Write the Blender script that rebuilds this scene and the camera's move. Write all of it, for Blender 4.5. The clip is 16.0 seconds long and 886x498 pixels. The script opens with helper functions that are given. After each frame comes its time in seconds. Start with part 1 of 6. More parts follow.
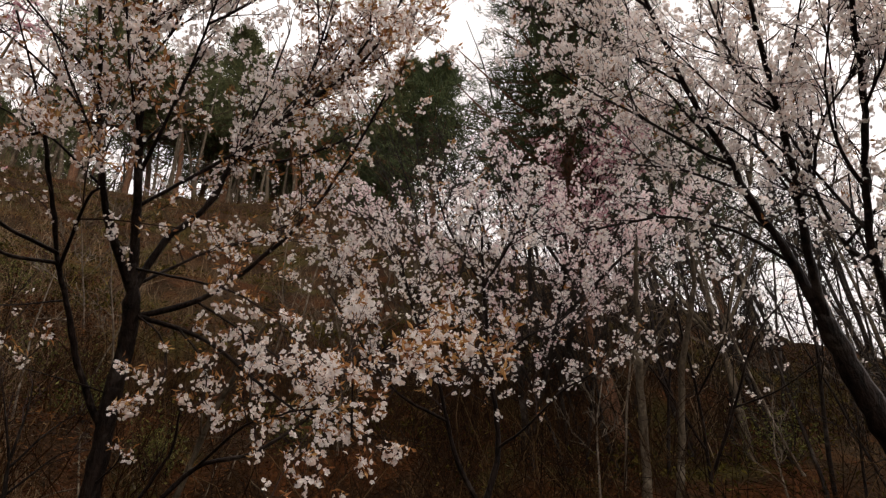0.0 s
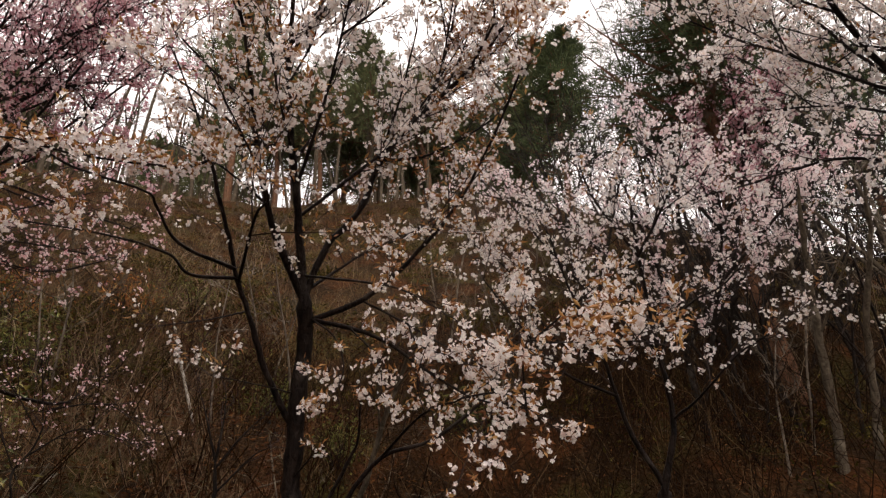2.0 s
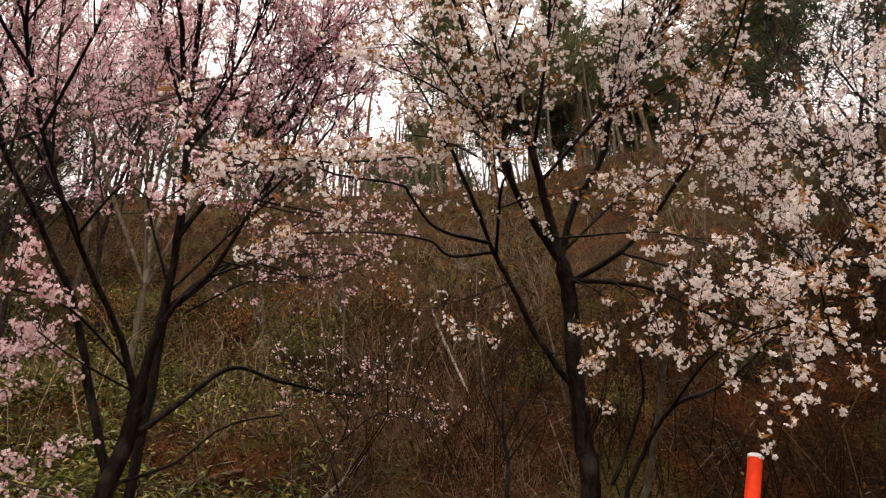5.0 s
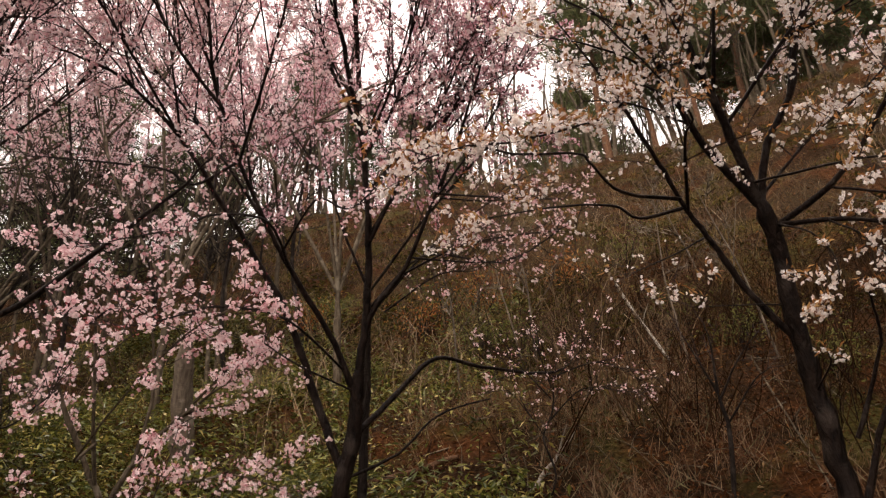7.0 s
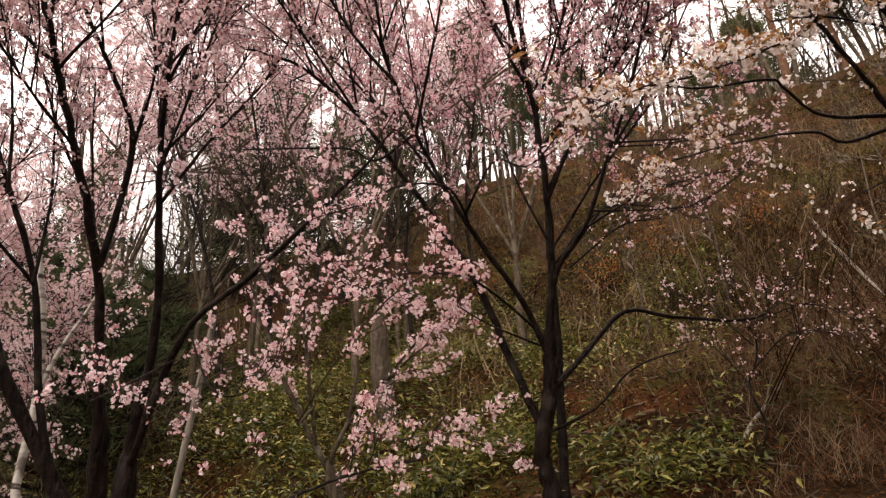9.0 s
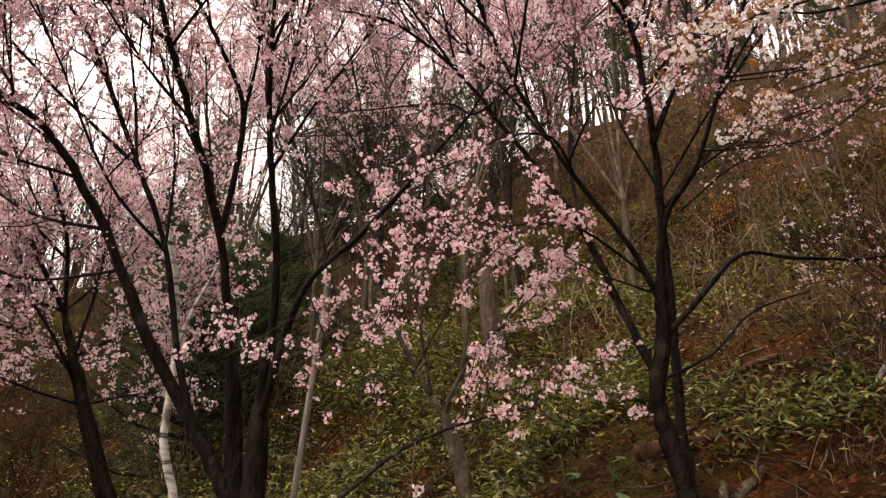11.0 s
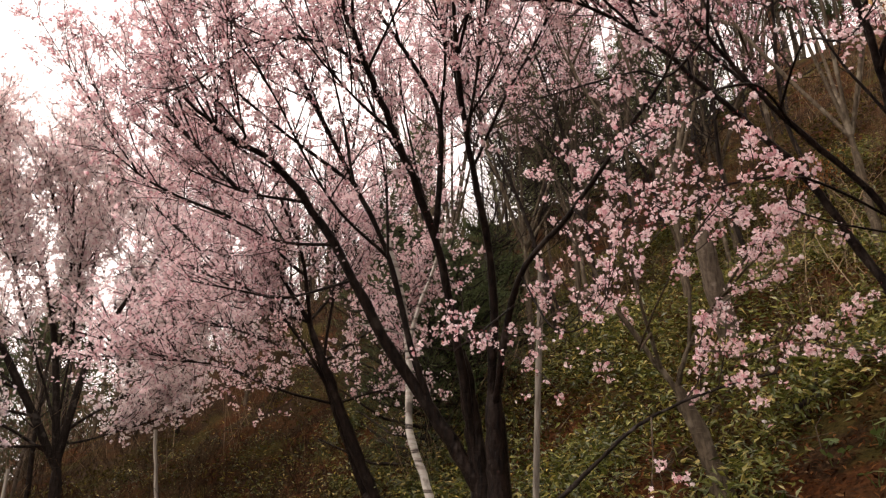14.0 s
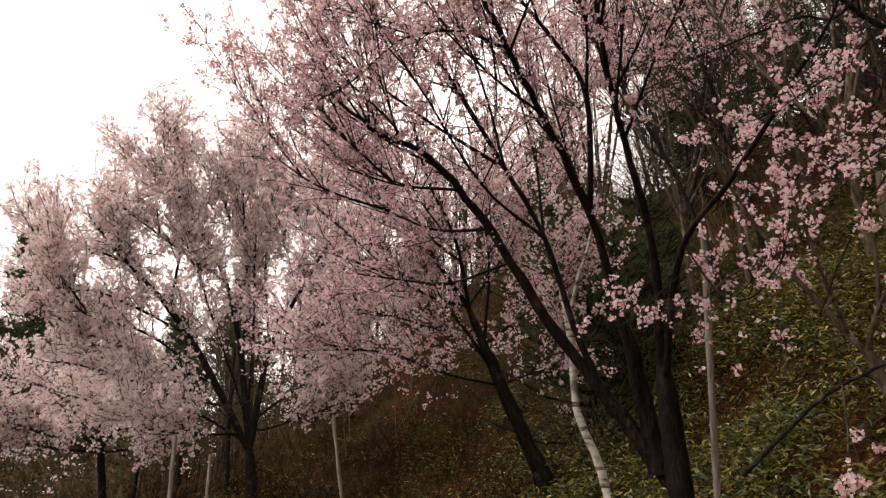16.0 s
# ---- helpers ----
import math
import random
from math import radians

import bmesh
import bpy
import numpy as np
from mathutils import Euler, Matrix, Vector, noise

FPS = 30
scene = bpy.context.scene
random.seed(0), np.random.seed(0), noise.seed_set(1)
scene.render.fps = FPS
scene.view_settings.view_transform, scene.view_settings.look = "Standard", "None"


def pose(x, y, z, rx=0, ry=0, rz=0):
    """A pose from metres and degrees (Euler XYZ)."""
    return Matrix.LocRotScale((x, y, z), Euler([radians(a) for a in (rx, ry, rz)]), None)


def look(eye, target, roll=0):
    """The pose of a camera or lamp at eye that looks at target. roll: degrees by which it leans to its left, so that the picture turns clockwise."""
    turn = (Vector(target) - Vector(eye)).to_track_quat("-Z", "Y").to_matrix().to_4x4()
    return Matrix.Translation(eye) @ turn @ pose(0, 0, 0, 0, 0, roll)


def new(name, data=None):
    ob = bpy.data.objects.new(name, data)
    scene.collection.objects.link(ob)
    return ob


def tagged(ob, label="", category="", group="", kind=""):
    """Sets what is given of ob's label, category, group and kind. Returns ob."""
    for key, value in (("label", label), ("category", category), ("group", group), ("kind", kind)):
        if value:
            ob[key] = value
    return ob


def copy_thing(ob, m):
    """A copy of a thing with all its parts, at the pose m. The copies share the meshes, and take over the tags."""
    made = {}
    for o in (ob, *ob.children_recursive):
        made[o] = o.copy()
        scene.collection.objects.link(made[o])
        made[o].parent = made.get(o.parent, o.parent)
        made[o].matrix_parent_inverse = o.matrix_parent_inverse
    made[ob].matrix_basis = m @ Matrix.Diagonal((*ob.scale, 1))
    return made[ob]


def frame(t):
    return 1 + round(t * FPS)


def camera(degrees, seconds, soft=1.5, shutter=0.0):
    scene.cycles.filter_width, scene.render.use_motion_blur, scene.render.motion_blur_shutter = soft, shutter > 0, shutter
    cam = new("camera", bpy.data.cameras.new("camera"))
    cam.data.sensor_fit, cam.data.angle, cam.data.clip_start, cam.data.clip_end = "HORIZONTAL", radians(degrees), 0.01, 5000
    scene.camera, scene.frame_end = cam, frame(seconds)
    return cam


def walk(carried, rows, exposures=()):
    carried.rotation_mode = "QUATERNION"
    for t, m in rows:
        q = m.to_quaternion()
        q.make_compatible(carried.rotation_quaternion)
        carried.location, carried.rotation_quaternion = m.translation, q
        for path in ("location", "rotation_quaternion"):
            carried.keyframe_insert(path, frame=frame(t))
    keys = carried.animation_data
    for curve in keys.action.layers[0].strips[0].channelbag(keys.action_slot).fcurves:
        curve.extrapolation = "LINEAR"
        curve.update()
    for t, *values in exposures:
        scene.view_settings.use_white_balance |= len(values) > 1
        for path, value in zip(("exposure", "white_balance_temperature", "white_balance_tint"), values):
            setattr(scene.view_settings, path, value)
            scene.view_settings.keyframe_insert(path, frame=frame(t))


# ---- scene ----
cam = camera(62.42, 16.0, soft=1.25)
walk(cam, [
    (0, look((-0.089, 0.248, 1.658), (-2.059, 3.992, 4.322), -1.81)),
    (0.5, look((-0.083, 0.238, 1.662), (-2.313, 3.855, 4.296), -1.59)),
    (1, look((-0.088, 0.234, 1.665), (-2.556, 3.722, 4.260), -1.64)),
    (1.5, look((-0.112, 0.224, 1.666), (-2.734, 3.605, 4.253), -1.67)),
    (2, look((-0.142, 0.196, 1.652), (-2.920, 3.449, 4.241), -1.79)),
    (2.5, look((-0.160, 0.179, 1.647), (-3.143, 3.270, 4.207), -1.71)),
    (3, look((-0.179, 0.164, 1.638), (-3.356, 3.080, 4.170), -1.50)),
    (3.5, look((-0.198, 0.155, 1.635), (-3.558, 2.889, 4.134), -1.73)),
    (4, look((-0.220, 0.141, 1.630), (-3.743, 2.675, 4.115), -2.22)),
    (4.2, look((-0.230, 0.138, 1.622), (-3.816, 2.580, 4.107), -1.93)),
    (6.3, look((-0.321, 0.059, 1.620), (-4.433, 1.568, 4.031), -4.00)),
    (6.5, look((-0.326, 0.043, 1.617), (-4.483, 1.428, 4.026), -4.02)),
    (7, look((-0.338, 0.017, 1.613), (-4.587, 1.104, 4.014), -3.34)),
    (7.5, look((-0.350, 0.006, 1.604), (-4.674, 0.793, 3.988), -3.41)),
    (8, look((-0.360, 0.004, 1.600), (-4.743, 0.488, 3.958), -2.97)),
    (8.5, look((-0.360, -0.025, 1.587), (-4.797, 0.178, 3.883), -2.04)),
    (9, look((-0.356, -0.062, 1.577), (-4.830, -0.108, 3.809), -1.59)),
    (9.2, look((-0.354, -0.070, 1.575), (-4.855, -0.212, 3.748), -1.17)),
    (11.3, look((-0.330, -0.055, 1.570), (-4.864, -0.940, 3.483), -1.02)),
    (11.5, look((-0.327, -0.056, 1.564), (-4.856, -1.014, 3.452), -1.53)),
    (12, look((-0.307, -0.046, 1.563), (-4.794, -1.208, 3.440), -2.00)),
    (12.5, look((-0.292, -0.050, 1.564), (-4.714, -1.451, 3.430), -2.33)),
    (13, look((-0.283, -0.058, 1.566), (-4.622, -1.706, 3.426), -2.65)),
    (13.5, look((-0.270, -0.055, 1.563), (-4.512, -1.948, 3.415), -2.41)),
    (14, look((-0.256, -0.050, 1.562), (-4.389, -2.167, 3.414), -1.64)),
    (14.5, look((-0.232, -0.051, 1.559), (-4.250, -2.393, 3.393), -1.75)),
    (15, look((-0.206, -0.052, 1.554), (-4.098, -2.614, 3.367), -1.61)),
    (15.5, look((-0.190, -0.062, 1.551), (-3.944, -2.837, 3.340), -1.66)),
    (16, look((-0.184, -0.072, 1.546), (-3.795, -3.049, 3.308), -1.64)),
], exposures=[(0.0, -0.21, 7000, 18), (2.5, 0.2, 7100, 20), (4.2, 0.31, 7300, 22), (7.5, 0.51, 7450, 21), (12.0, 0.58, 7450, 23), (14.5, 0.46, 7350, 22), (16.0, 0.04, 7400, 20)])

# ---- overcast sky, weak wide sun ----
SUN_ELEVATION, SUN_TURN = 46.0, 128.0
world = bpy.data.worlds.new("overcast_sky")
scene.world = world
world.use_nodes = True
wn, wl = world.node_tree.nodes, world.node_tree.links
sky = wn.new("ShaderNodeTexSky")
sky.sky_type, sky.sun_disc = "NISHITA", False
sky.sun_elevation, sky.sun_rotation = radians(SUN_ELEVATION), radians(SUN_TURN)
sky.air_density, sky.dust_density, sky.ozone_density = 1.0, 6.0, 1.0
cloud = wn.new("ShaderNodeHueSaturation")
cloud.inputs["Saturation"].default_value = 0.12
wl.new(sky.outputs["Color"], cloud.inputs["Color"])
deck = wn.new("ShaderNodeMix")
deck.data_type = "RGBA"
deck.inputs[0].default_value = 0.75
deck.inputs[7].default_value = (12.0, 12.0, 12.0, 1)
wl.new(cloud.outputs["Color"], deck.inputs[6])
wl.new(deck.outputs[2], wn["Background"].inputs["Color"])
wn["Background"].inputs["Strength"].default_value = 0.15
sun_data = bpy.data.lights.new("sun", "SUN")
sun_data.energy, sun_data.angle, sun_data.color = 1.4, radians(30), (1.0, 0.97, 0.93)
sun = new("sun", sun_data)
az = radians(SUN_TURN)
sun_way = Vector((math.sin(az), math.cos(az), math.tan(radians(SUN_ELEVATION))))
sun.matrix_world = look(sun_way * 40, (0, 0, 0))


# ---- materials ----
class Mat:
    """A node material with short helpers."""

    def __init__(self, name, rough=0.8, spec=0.3):
        self.m = bpy.data.materials.new(name)
        self.m.use_nodes = True
        self.n, self.l = self.m.node_tree.nodes, self.m.node_tree.links
        self.b = self.n["Principled BSDF"]
        self.b.inputs["Roughness"].default_value = rough
        self.b.inputs["Specular IOR Level"].default_value = spec
        self.co = self.n.new("ShaderNodeTexCoord").outputs["Object"]

    def noise(self, scale, detail=4.0, stretch=None):
        t = self.n.new("ShaderNodeTexNoise")
        t.inputs["Scale"].default_value, t.inputs["Detail"].default_value = scale, detail
        src = self.co
        if stretch:
            mp = self.n.new("ShaderNodeMapping")
            mp.inputs["Scale"].default_value = stretch
            self.l.new(src, mp.inputs["Vector"])
            src = mp.outputs["Vector"]
        self.l.new(src, t.inputs["Vector"])
        return t.outputs["Fac"]

    def island(self):
        return self.n.new("ShaderNodeNewGeometry").outputs["Random Per Island"]

    def ramp(self, fac, stops):
        r = self.n.new("ShaderNodeValToRGB")
        e = r.color_ramp.elements
        while len(e) < len(stops):
            e.new(0.5)
        for el, (p, c) in zip(e, stops):
            el.position, el.color = p, (*c, 1)
        self.l.new(fac, r.inputs["Fac"])
        return r.outputs["Color"]

    def mix(self, fac, a, b, mode="MIX"):
        x = self.n.new("ShaderNodeMix")
        x.data_type, x.blend_type = "RGBA", mode
        for src, key in ((fac, 0), (a, 6), (b, 7)):
            if isinstance(src, (int, float)):
                x.inputs[key].default_value = src
            elif isinstance(src, tuple):
                x.inputs[key].default_value = (*src, 1)
            else:
                self.l.new(src, x.inputs[key])
        return x.outputs[2]

    def colour(self, c):
        if isinstance(c, tuple):
            self.b.inputs["Base Color"].default_value = (*c, 1)
        else:
            self.l.new(c, self.b.inputs["Base Color"])
        return self

    def bump(self, fac, strength=0.5, distance=0.02):
        b = self.n.new("ShaderNodeBump")
        b.inputs["Strength"].default_value, b.inputs["Distance"].default_value = strength, distance
        self.l.new(fac, b.inputs["Height"])
        self.l.new(b.outputs["Normal"], self.b.inputs["Normal"])
        return self

    def translucent(self, c, amount=0.35):
        """Thin petals and leaves pass part of the light."""
        t = self.n.new("ShaderNodeBsdfTranslucent")
        if isinstance(c, tuple):
            t.inputs["Color"].default_value = (*c, 1)
        else:
            self.l.new(c, t.inputs["Color"])
        mx = self.n.new("ShaderNodeMixShader")
        mx.inputs["Fac"].default_value = amount
        self.l.new(self.b.outputs["BSDF"], mx.inputs[1])
        self.l.new(t.outputs["BSDF"], mx.inputs[2])
        self.l.new(mx.outputs["Shader"], self.n["Material Output"].inputs["Surface"])
        return self


def bark_material(name, dark, light, lichen, wet=0.85):
    m = Mat(name, wet, 0.06)
    grain = m.noise(34, 8, (1, 1, 0.22))
    base = m.ramp(grain, [(0.32, dark), (0.72, light)])
    rings = m.ramp(m.noise(16, 3, (0.7, 0.7, 5.0)), [(0.58, (0, 0, 0)), (0.72, (0.5, 0.5, 0.5))])
    base = m.mix(rings, base, tuple(0.5 * (a + b) for a, b in zip(light, lichen)))
    patch = m.ramp(m.noise(6, 7), [(0.56, (0, 0, 0)), (0.66, (0.8, 0.8, 0.8))])
    m.colour(m.mix(patch, base, lichen))
    m.bump(m.noise(45, 8, (1, 1, 0.35)), 1.0, 0.02)
    return m.m


def petal_material(name, pale, deep, amount=0.4):
    m = Mat(name, 0.7, 0.15)
    half = tuple(0.5 * (a + b) for a, b in zip(deep, pale))
    c = m.ramp(m.island(), [(0.0, deep), (0.2, half), (0.45, pale), (0.75, pale), (1.0, tuple(0.5 * v + 0.5 * 0.94 for v in pale))])
    m.colour(c).translucent(c, amount)
    return m.m


def leaf_material(name, stops, amount=0.3, rough=0.5):
    m = Mat(name, rough, 0.45 if rough < 0.55 else 0.06)
    c = m.ramp(m.island(), stops)
    m.colour(c).translucent(c, amount)
    return m.m


BARK = bark_material("cherry_bark", (0.008, 0.006, 0.005), (0.026, 0.02, 0.016), (0.06, 0.052, 0.044))
BARK_DARK = bark_material("wet_cherry_bark", (0.0028, 0.002, 0.0016), (0.017, 0.0105, 0.0075), (0.034, 0.026, 0.021), 0.5)
BARK_GREY = bark_material("grey_bark", (0.035, 0.027, 0.018), (0.105, 0.082, 0.056), (0.175, 0.148, 0.108), 0.85)
ROTTEN = bark_material("rotten_wood", (0.022, 0.011, 0.006), (0.085, 0.042, 0.022), (0.13, 0.075, 0.045), 0.9)
BARK_PINE = bark_material("red_pine_bark", (0.06, 0.032, 0.02), (0.2, 0.1, 0.055), (0.16, 0.12, 0.09), 0.85)
TWIG = Mat("twig_bark", 0.7, 0.08).colour((0.03, 0.02, 0.018)).m
PETAL_WHITE = petal_material("white_petals", (0.93, 0.885, 0.85), (0.8, 0.66, 0.58), 0.62)
PETAL_BLUSH = petal_material("blush_petals", (0.88, 0.785, 0.76), (0.68, 0.46, 0.47), 0.55)
PETAL_PINK = petal_material("pink_petals", (0.89, 0.705, 0.71), (0.62, 0.31, 0.34), 0.62)
PETAL_PALE = petal_material("pale_pink_petals", (0.87, 0.7, 0.7), (0.6, 0.33, 0.36), 0.5)
PETAL_ROSE = petal_material("rose_petals", (0.74, 0.46, 0.5), (0.4, 0.13, 0.17), 0.45)
LEAF_BRONZE = leaf_material("bronze_leaves", [(0, (0.17, 0.06, 0.02)), (0.6, (0.37, 0.165, 0.045)), (1, (0.48, 0.3, 0.11))], 0.35)
# palest stops: yellowing leaves, and sky glints put into the leaf colour
SASA = leaf_material("bamboo_grass_leaves", [(0, (0.0307, 0.0410, 0.0076)), (0.4, (0.0833, 0.1006, 0.0164)), (0.75, (0.1754, 0.1752, 0.0329)), (0.93, (0.2983, 0.2535, 0.0658)), (1, (0.4825, 0.3728, 0.1425))], 0.25, 0.35)
# near-black browns: the shade inside the thicket is put into the stem colour
BRUSH_SHADED = leaf_material("shaded_brush_stems", [(0, (0.0050, 0.0022, 0.0009)), (0.5, (0.0176, 0.0073, 0.0023)), (0.85, (0.0356, 0.0165, 0.0052)), (0.95, (0.0797, 0.0475, 0.0204)), (1, (0.1090, 0.0731, 0.0378))], 0.0, 0.85)
LITTER = leaf_material("dead_leaves", [(0, (0.0181, 0.0066, 0.0023)), (0.5, (0.0552, 0.0197, 0.0067)), (0.8, (0.0974, 0.0370, 0.0123)), (0.95, (0.1557, 0.0716, 0.0238)), (1, (0.2336, 0.1671, 0.0956))], 0.15, 0.8)
HERB = leaf_material("spring_shoots", [(0, (0.0154, 0.0133, 0.0029)), (0.5, (0.0436, 0.0352, 0.0071)), (0.85, (0.0873, 0.0704, 0.0141)), (1, (0.1642, 0.1326, 0.0282))], 0.25, 0.6)
STRAW = leaf_material("dry_straw_grass", [(0, (0.0643, 0.0334, 0.0136)), (0.5, (0.1417, 0.0832, 0.0342)), (0.8, (0.2059, 0.1409, 0.0580)), (1, (0.1094, 0.1153, 0.0375))], 0.1, 0.85)
BARK_PALE = bark_material("pale_sapling_bark", (0.05, 0.037, 0.026), (0.13, 0.105, 0.078), (0.22, 0.19, 0.15), 0.8)
RUSSET = leaf_material("russet_grass", [(0, (0.0595, 0.0308, 0.0164)), (0.5, (0.1487, 0.0831, 0.0464)), (0.85, (0.2021, 0.1445, 0.0901)), (1, (0.1189, 0.1231, 0.0602))], 0.1, 0.85)
# olive needles lightened: the haze over distant conifers is put into their colour
NEEDLE_HAZED = leaf_material("hazed_olive_needles", [(0, (0.0595, 0.0714, 0.0333)), (0.6, (0.119, 0.1369, 0.0595)), (1, (0.1904, 0.1904, 0.0893))], 0.15, 0.7)
NEEDLE = leaf_material("pine_needles", [(0, (0.0298, 0.0425, 0.0204)), (0.6, (0.0638, 0.085, 0.0357)), (1, (0.102, 0.119, 0.0467))], 0.1, 0.6)
BRUSH_PALE = leaf_material("grey_brush_stems", [(0, (0.0394, 0.0251, 0.0139)), (0.45, (0.0940, 0.0625, 0.0360)), (0.8, (0.1578, 0.1089, 0.0644)), (1, (0.2547, 0.1954, 0.1286))], 0.0, 0.85)
# last two stops paint bright lit leaf tips into the colour
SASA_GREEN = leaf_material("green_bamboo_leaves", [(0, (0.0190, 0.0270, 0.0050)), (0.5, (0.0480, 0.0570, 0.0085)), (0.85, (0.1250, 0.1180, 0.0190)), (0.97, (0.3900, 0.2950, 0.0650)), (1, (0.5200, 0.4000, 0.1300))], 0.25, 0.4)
RUST = leaf_material("rusty_young_leaves", [(0, (0.12, 0.035, 0.012)), (0.6, (0.3, 0.11, 0.03)), (1, (0.42, 0.24, 0.08))], 0.3, 0.6)
BUD = leaf_material("flower_buds", [(0, (0.16, 0.035, 0.04)), (0.6, (0.3, 0.075, 0.085)), (1, (0.45, 0.17, 0.16))], 0.2, 0.6)
BROAD = leaf_material("broad_green_leaves", [(0, (0.045, 0.075, 0.018)), (1, (0.11, 0.16, 0.04))], 0.3, 0.45)
BUSH = leaf_material("young_olive_leaves", [(0, (0.07, 0.09, 0.025)), (1, (0.17, 0.16, 0.05))], 0.3, 0.6)

m = Mat("hillside_soil", 0.95, 0.04)
big, mid, fine, moss = m.noise(0.35, 5), m.noise(1.6, 6), m.noise(28, 6), m.noise(0.9, 7)
c = m.ramp(fine, [(0.3, (0.0062, 0.0033, 0.0015)), (0.55, (0.0239, 0.0121, 0.0055)), (0.8, (0.0624, 0.0353, 0.0163))])
c = m.mix(m.ramp(mid, [(0.48, (0, 0, 0)), (0.62, (0.9, 0.9, 0.9))]), c, m.ramp(fine, [(0.3, (0.0187, 0.0065, 0.0022)), (0.7, (0.078, 0.0279, 0.0089))]))
c = m.mix(m.ramp(moss, [(0.52, (0, 0, 0)), (0.62, (0.85, 0.85, 0.85))]), c, m.ramp(fine, [(0.3, (0.0135, 0.0116, 0.003)), (0.7, (0.0624, 0.0512, 0.0133))]))
c = m.mix(m.ramp(big, [(0.52, (0, 0, 0)), (0.68, (0.5, 0.5, 0.5))]), c, (0.0468, 0.0326, 0.0163))
SOIL = m.colour(c).bump(m.noise(18, 8), 0.9, 0.06).m

m = Mat("birch_bark", 0.6, 0.3)
bands = m.ramp(m.noise(7, 6, (0.5, 0.5, 3.2)), [(0.5, (0.4, 0.375, 0.33)), (0.58, (0.22, 0.19, 0.16)), (0.63, (0.035, 0.028, 0.024))])
scars = m.ramp(m.noise(4.5, 5), [(0.56, (0, 0, 0)), (0.64, (0.9, 0.9, 0.9))])
BIRCH = m.colour(m.mix(scars, bands, (0.09, 0.075, 0.06))).bump(m.noise(30), 0.6, 0.015).m

m = Mat("weathered_pole_wood", 0.85, 0.2)
POLE = m.colour(m.ramp(m.noise(30, 6, (1, 1, 0.06)), [(0.3, (0.11, 0.095, 0.075)), (0.75, (0.29, 0.26, 0.215))])).bump(m.noise(60, 5, (1, 1, 0.05)), 0.4, 0.006).m
ORANGE = Mat("orange_plastic", 0.55, 0.15)
ORANGE = ORANGE.colour(ORANGE.ramp(ORANGE.noise(25), [(0.3, (0.66, 0.035, 0.006)), (0.8, (0.82, 0.055, 0.01))])).m
WHITE_TAPE = Mat("white_reflective_tape", 0.45, 0.5)
WHITE_TAPE = WHITE_TAPE.colour(WHITE_TAPE.ramp(WHITE_TAPE.noise(40), [(0.3, (0.62, 0.6, 0.58)), (0.7, (0.8, 0.8, 0.78))])).m


# ---- mesh building ----
class Bag:
    """Collects tubes and leaves and turns them into one mesh."""

    def __init__(self):
        self.v, self.f, self.n = [], {3: [], 4: []}, 0

    def add(self, verts, faces):
        self.v.append(np.asarray(verts, float))
        faces = np.asarray(faces, int)
        self.f[faces.shape[1]].append(faces + self.n)
        self.n += len(verts)

    def tube(self, pts, radii, sides=6, cap=True):
        pts = np.asarray(pts, float)
        k = len(pts)
        tan = np.gradient(pts, axis=0)
        tan /= np.linalg.norm(tan, axis=1)[:, None] + 1e-9
        ref = np.array([0.31, 0.95, 0.05]) if abs(tan[:, 2]).mean() > 0.6 else np.array([0.05, 0.1, 0.99])
        a = np.cross(tan, ref)
        a /= np.linalg.norm(a, axis=1)[:, None] + 1e-9
        b = np.cross(tan, a)
        w = np.arange(sides) * 2 * np.pi / sides
        ring = np.cos(w)[None, :, None] * a[:, None] + np.sin(w)[None, :, None] * b[:, None]
        verts = (pts[:, None] + ring * np.asarray(radii)[:, None, None]).reshape(-1, 3)
        i, j = np.meshgrid(np.arange(k - 1), np.arange(sides), indexing="ij")
        j2 = (j + 1) % sides
        quads = np.stack([i * sides + j, i * sides + j2, (i + 1) * sides + j2, (i + 1) * sides + j], -1).reshape(-1, 4)
        self.add(verts, quads)
        if cap and sides > 3:
            tip = np.concatenate([verts[-sides:], pts[-1:]])
            self.add(tip, [(j, (j + 1) % sides, sides) for j in range(sides)])

    def scatter(self, verts, faces, places, turns, sizes):
        """Copies of a small template: places (n,3), turns (n,3,3), sizes (n,)."""
        if not len(places):
            return
        verts, faces = np.asarray(verts, float), np.asarray(faces, int)
        out = np.einsum("nij,vj->nvi", turns, verts) * np.asarray(sizes)[:, None, None] + np.asarray(places)[:, None]
        idx = faces[None] + (np.arange(len(places)) * len(verts))[:, None, None]
        self.add(out.reshape(-1, 3), idx.reshape(-1, faces.shape[1]))

    def mesh(self, name, material, smooth=False):
        me = bpy.data.meshes.new(name)
        if self.n:
            v = np.concatenate(self.v)
            tri = np.concatenate(self.f[3]) if self.f[3] else np.zeros((0, 3), int)
            quad = np.concatenate(self.f[4]) if self.f[4] else np.zeros((0, 4), int)
            me.vertices.add(len(v))
            me.vertices.foreach_set("co", v.astype(np.float32).ravel())
            me.loops.add(tri.size + quad.size)
            me.loops.foreach_set("vertex_index", np.concatenate([tri.ravel(), quad.ravel()]).astype(np.int32))
            size = np.r_[np.full(len(tri), 3), np.full(len(quad), 4)].astype(np.int32)
            me.polygons.add(len(size))
            me.polygons.foreach_set("loop_start", np.r_[0, np.cumsum(size)[:-1]].astype(np.int32))
            me.polygons.foreach_set("use_smooth", np.full(len(size), smooth))
            me.update(calc_edges=True)
        me.materials.append(material)
        return me


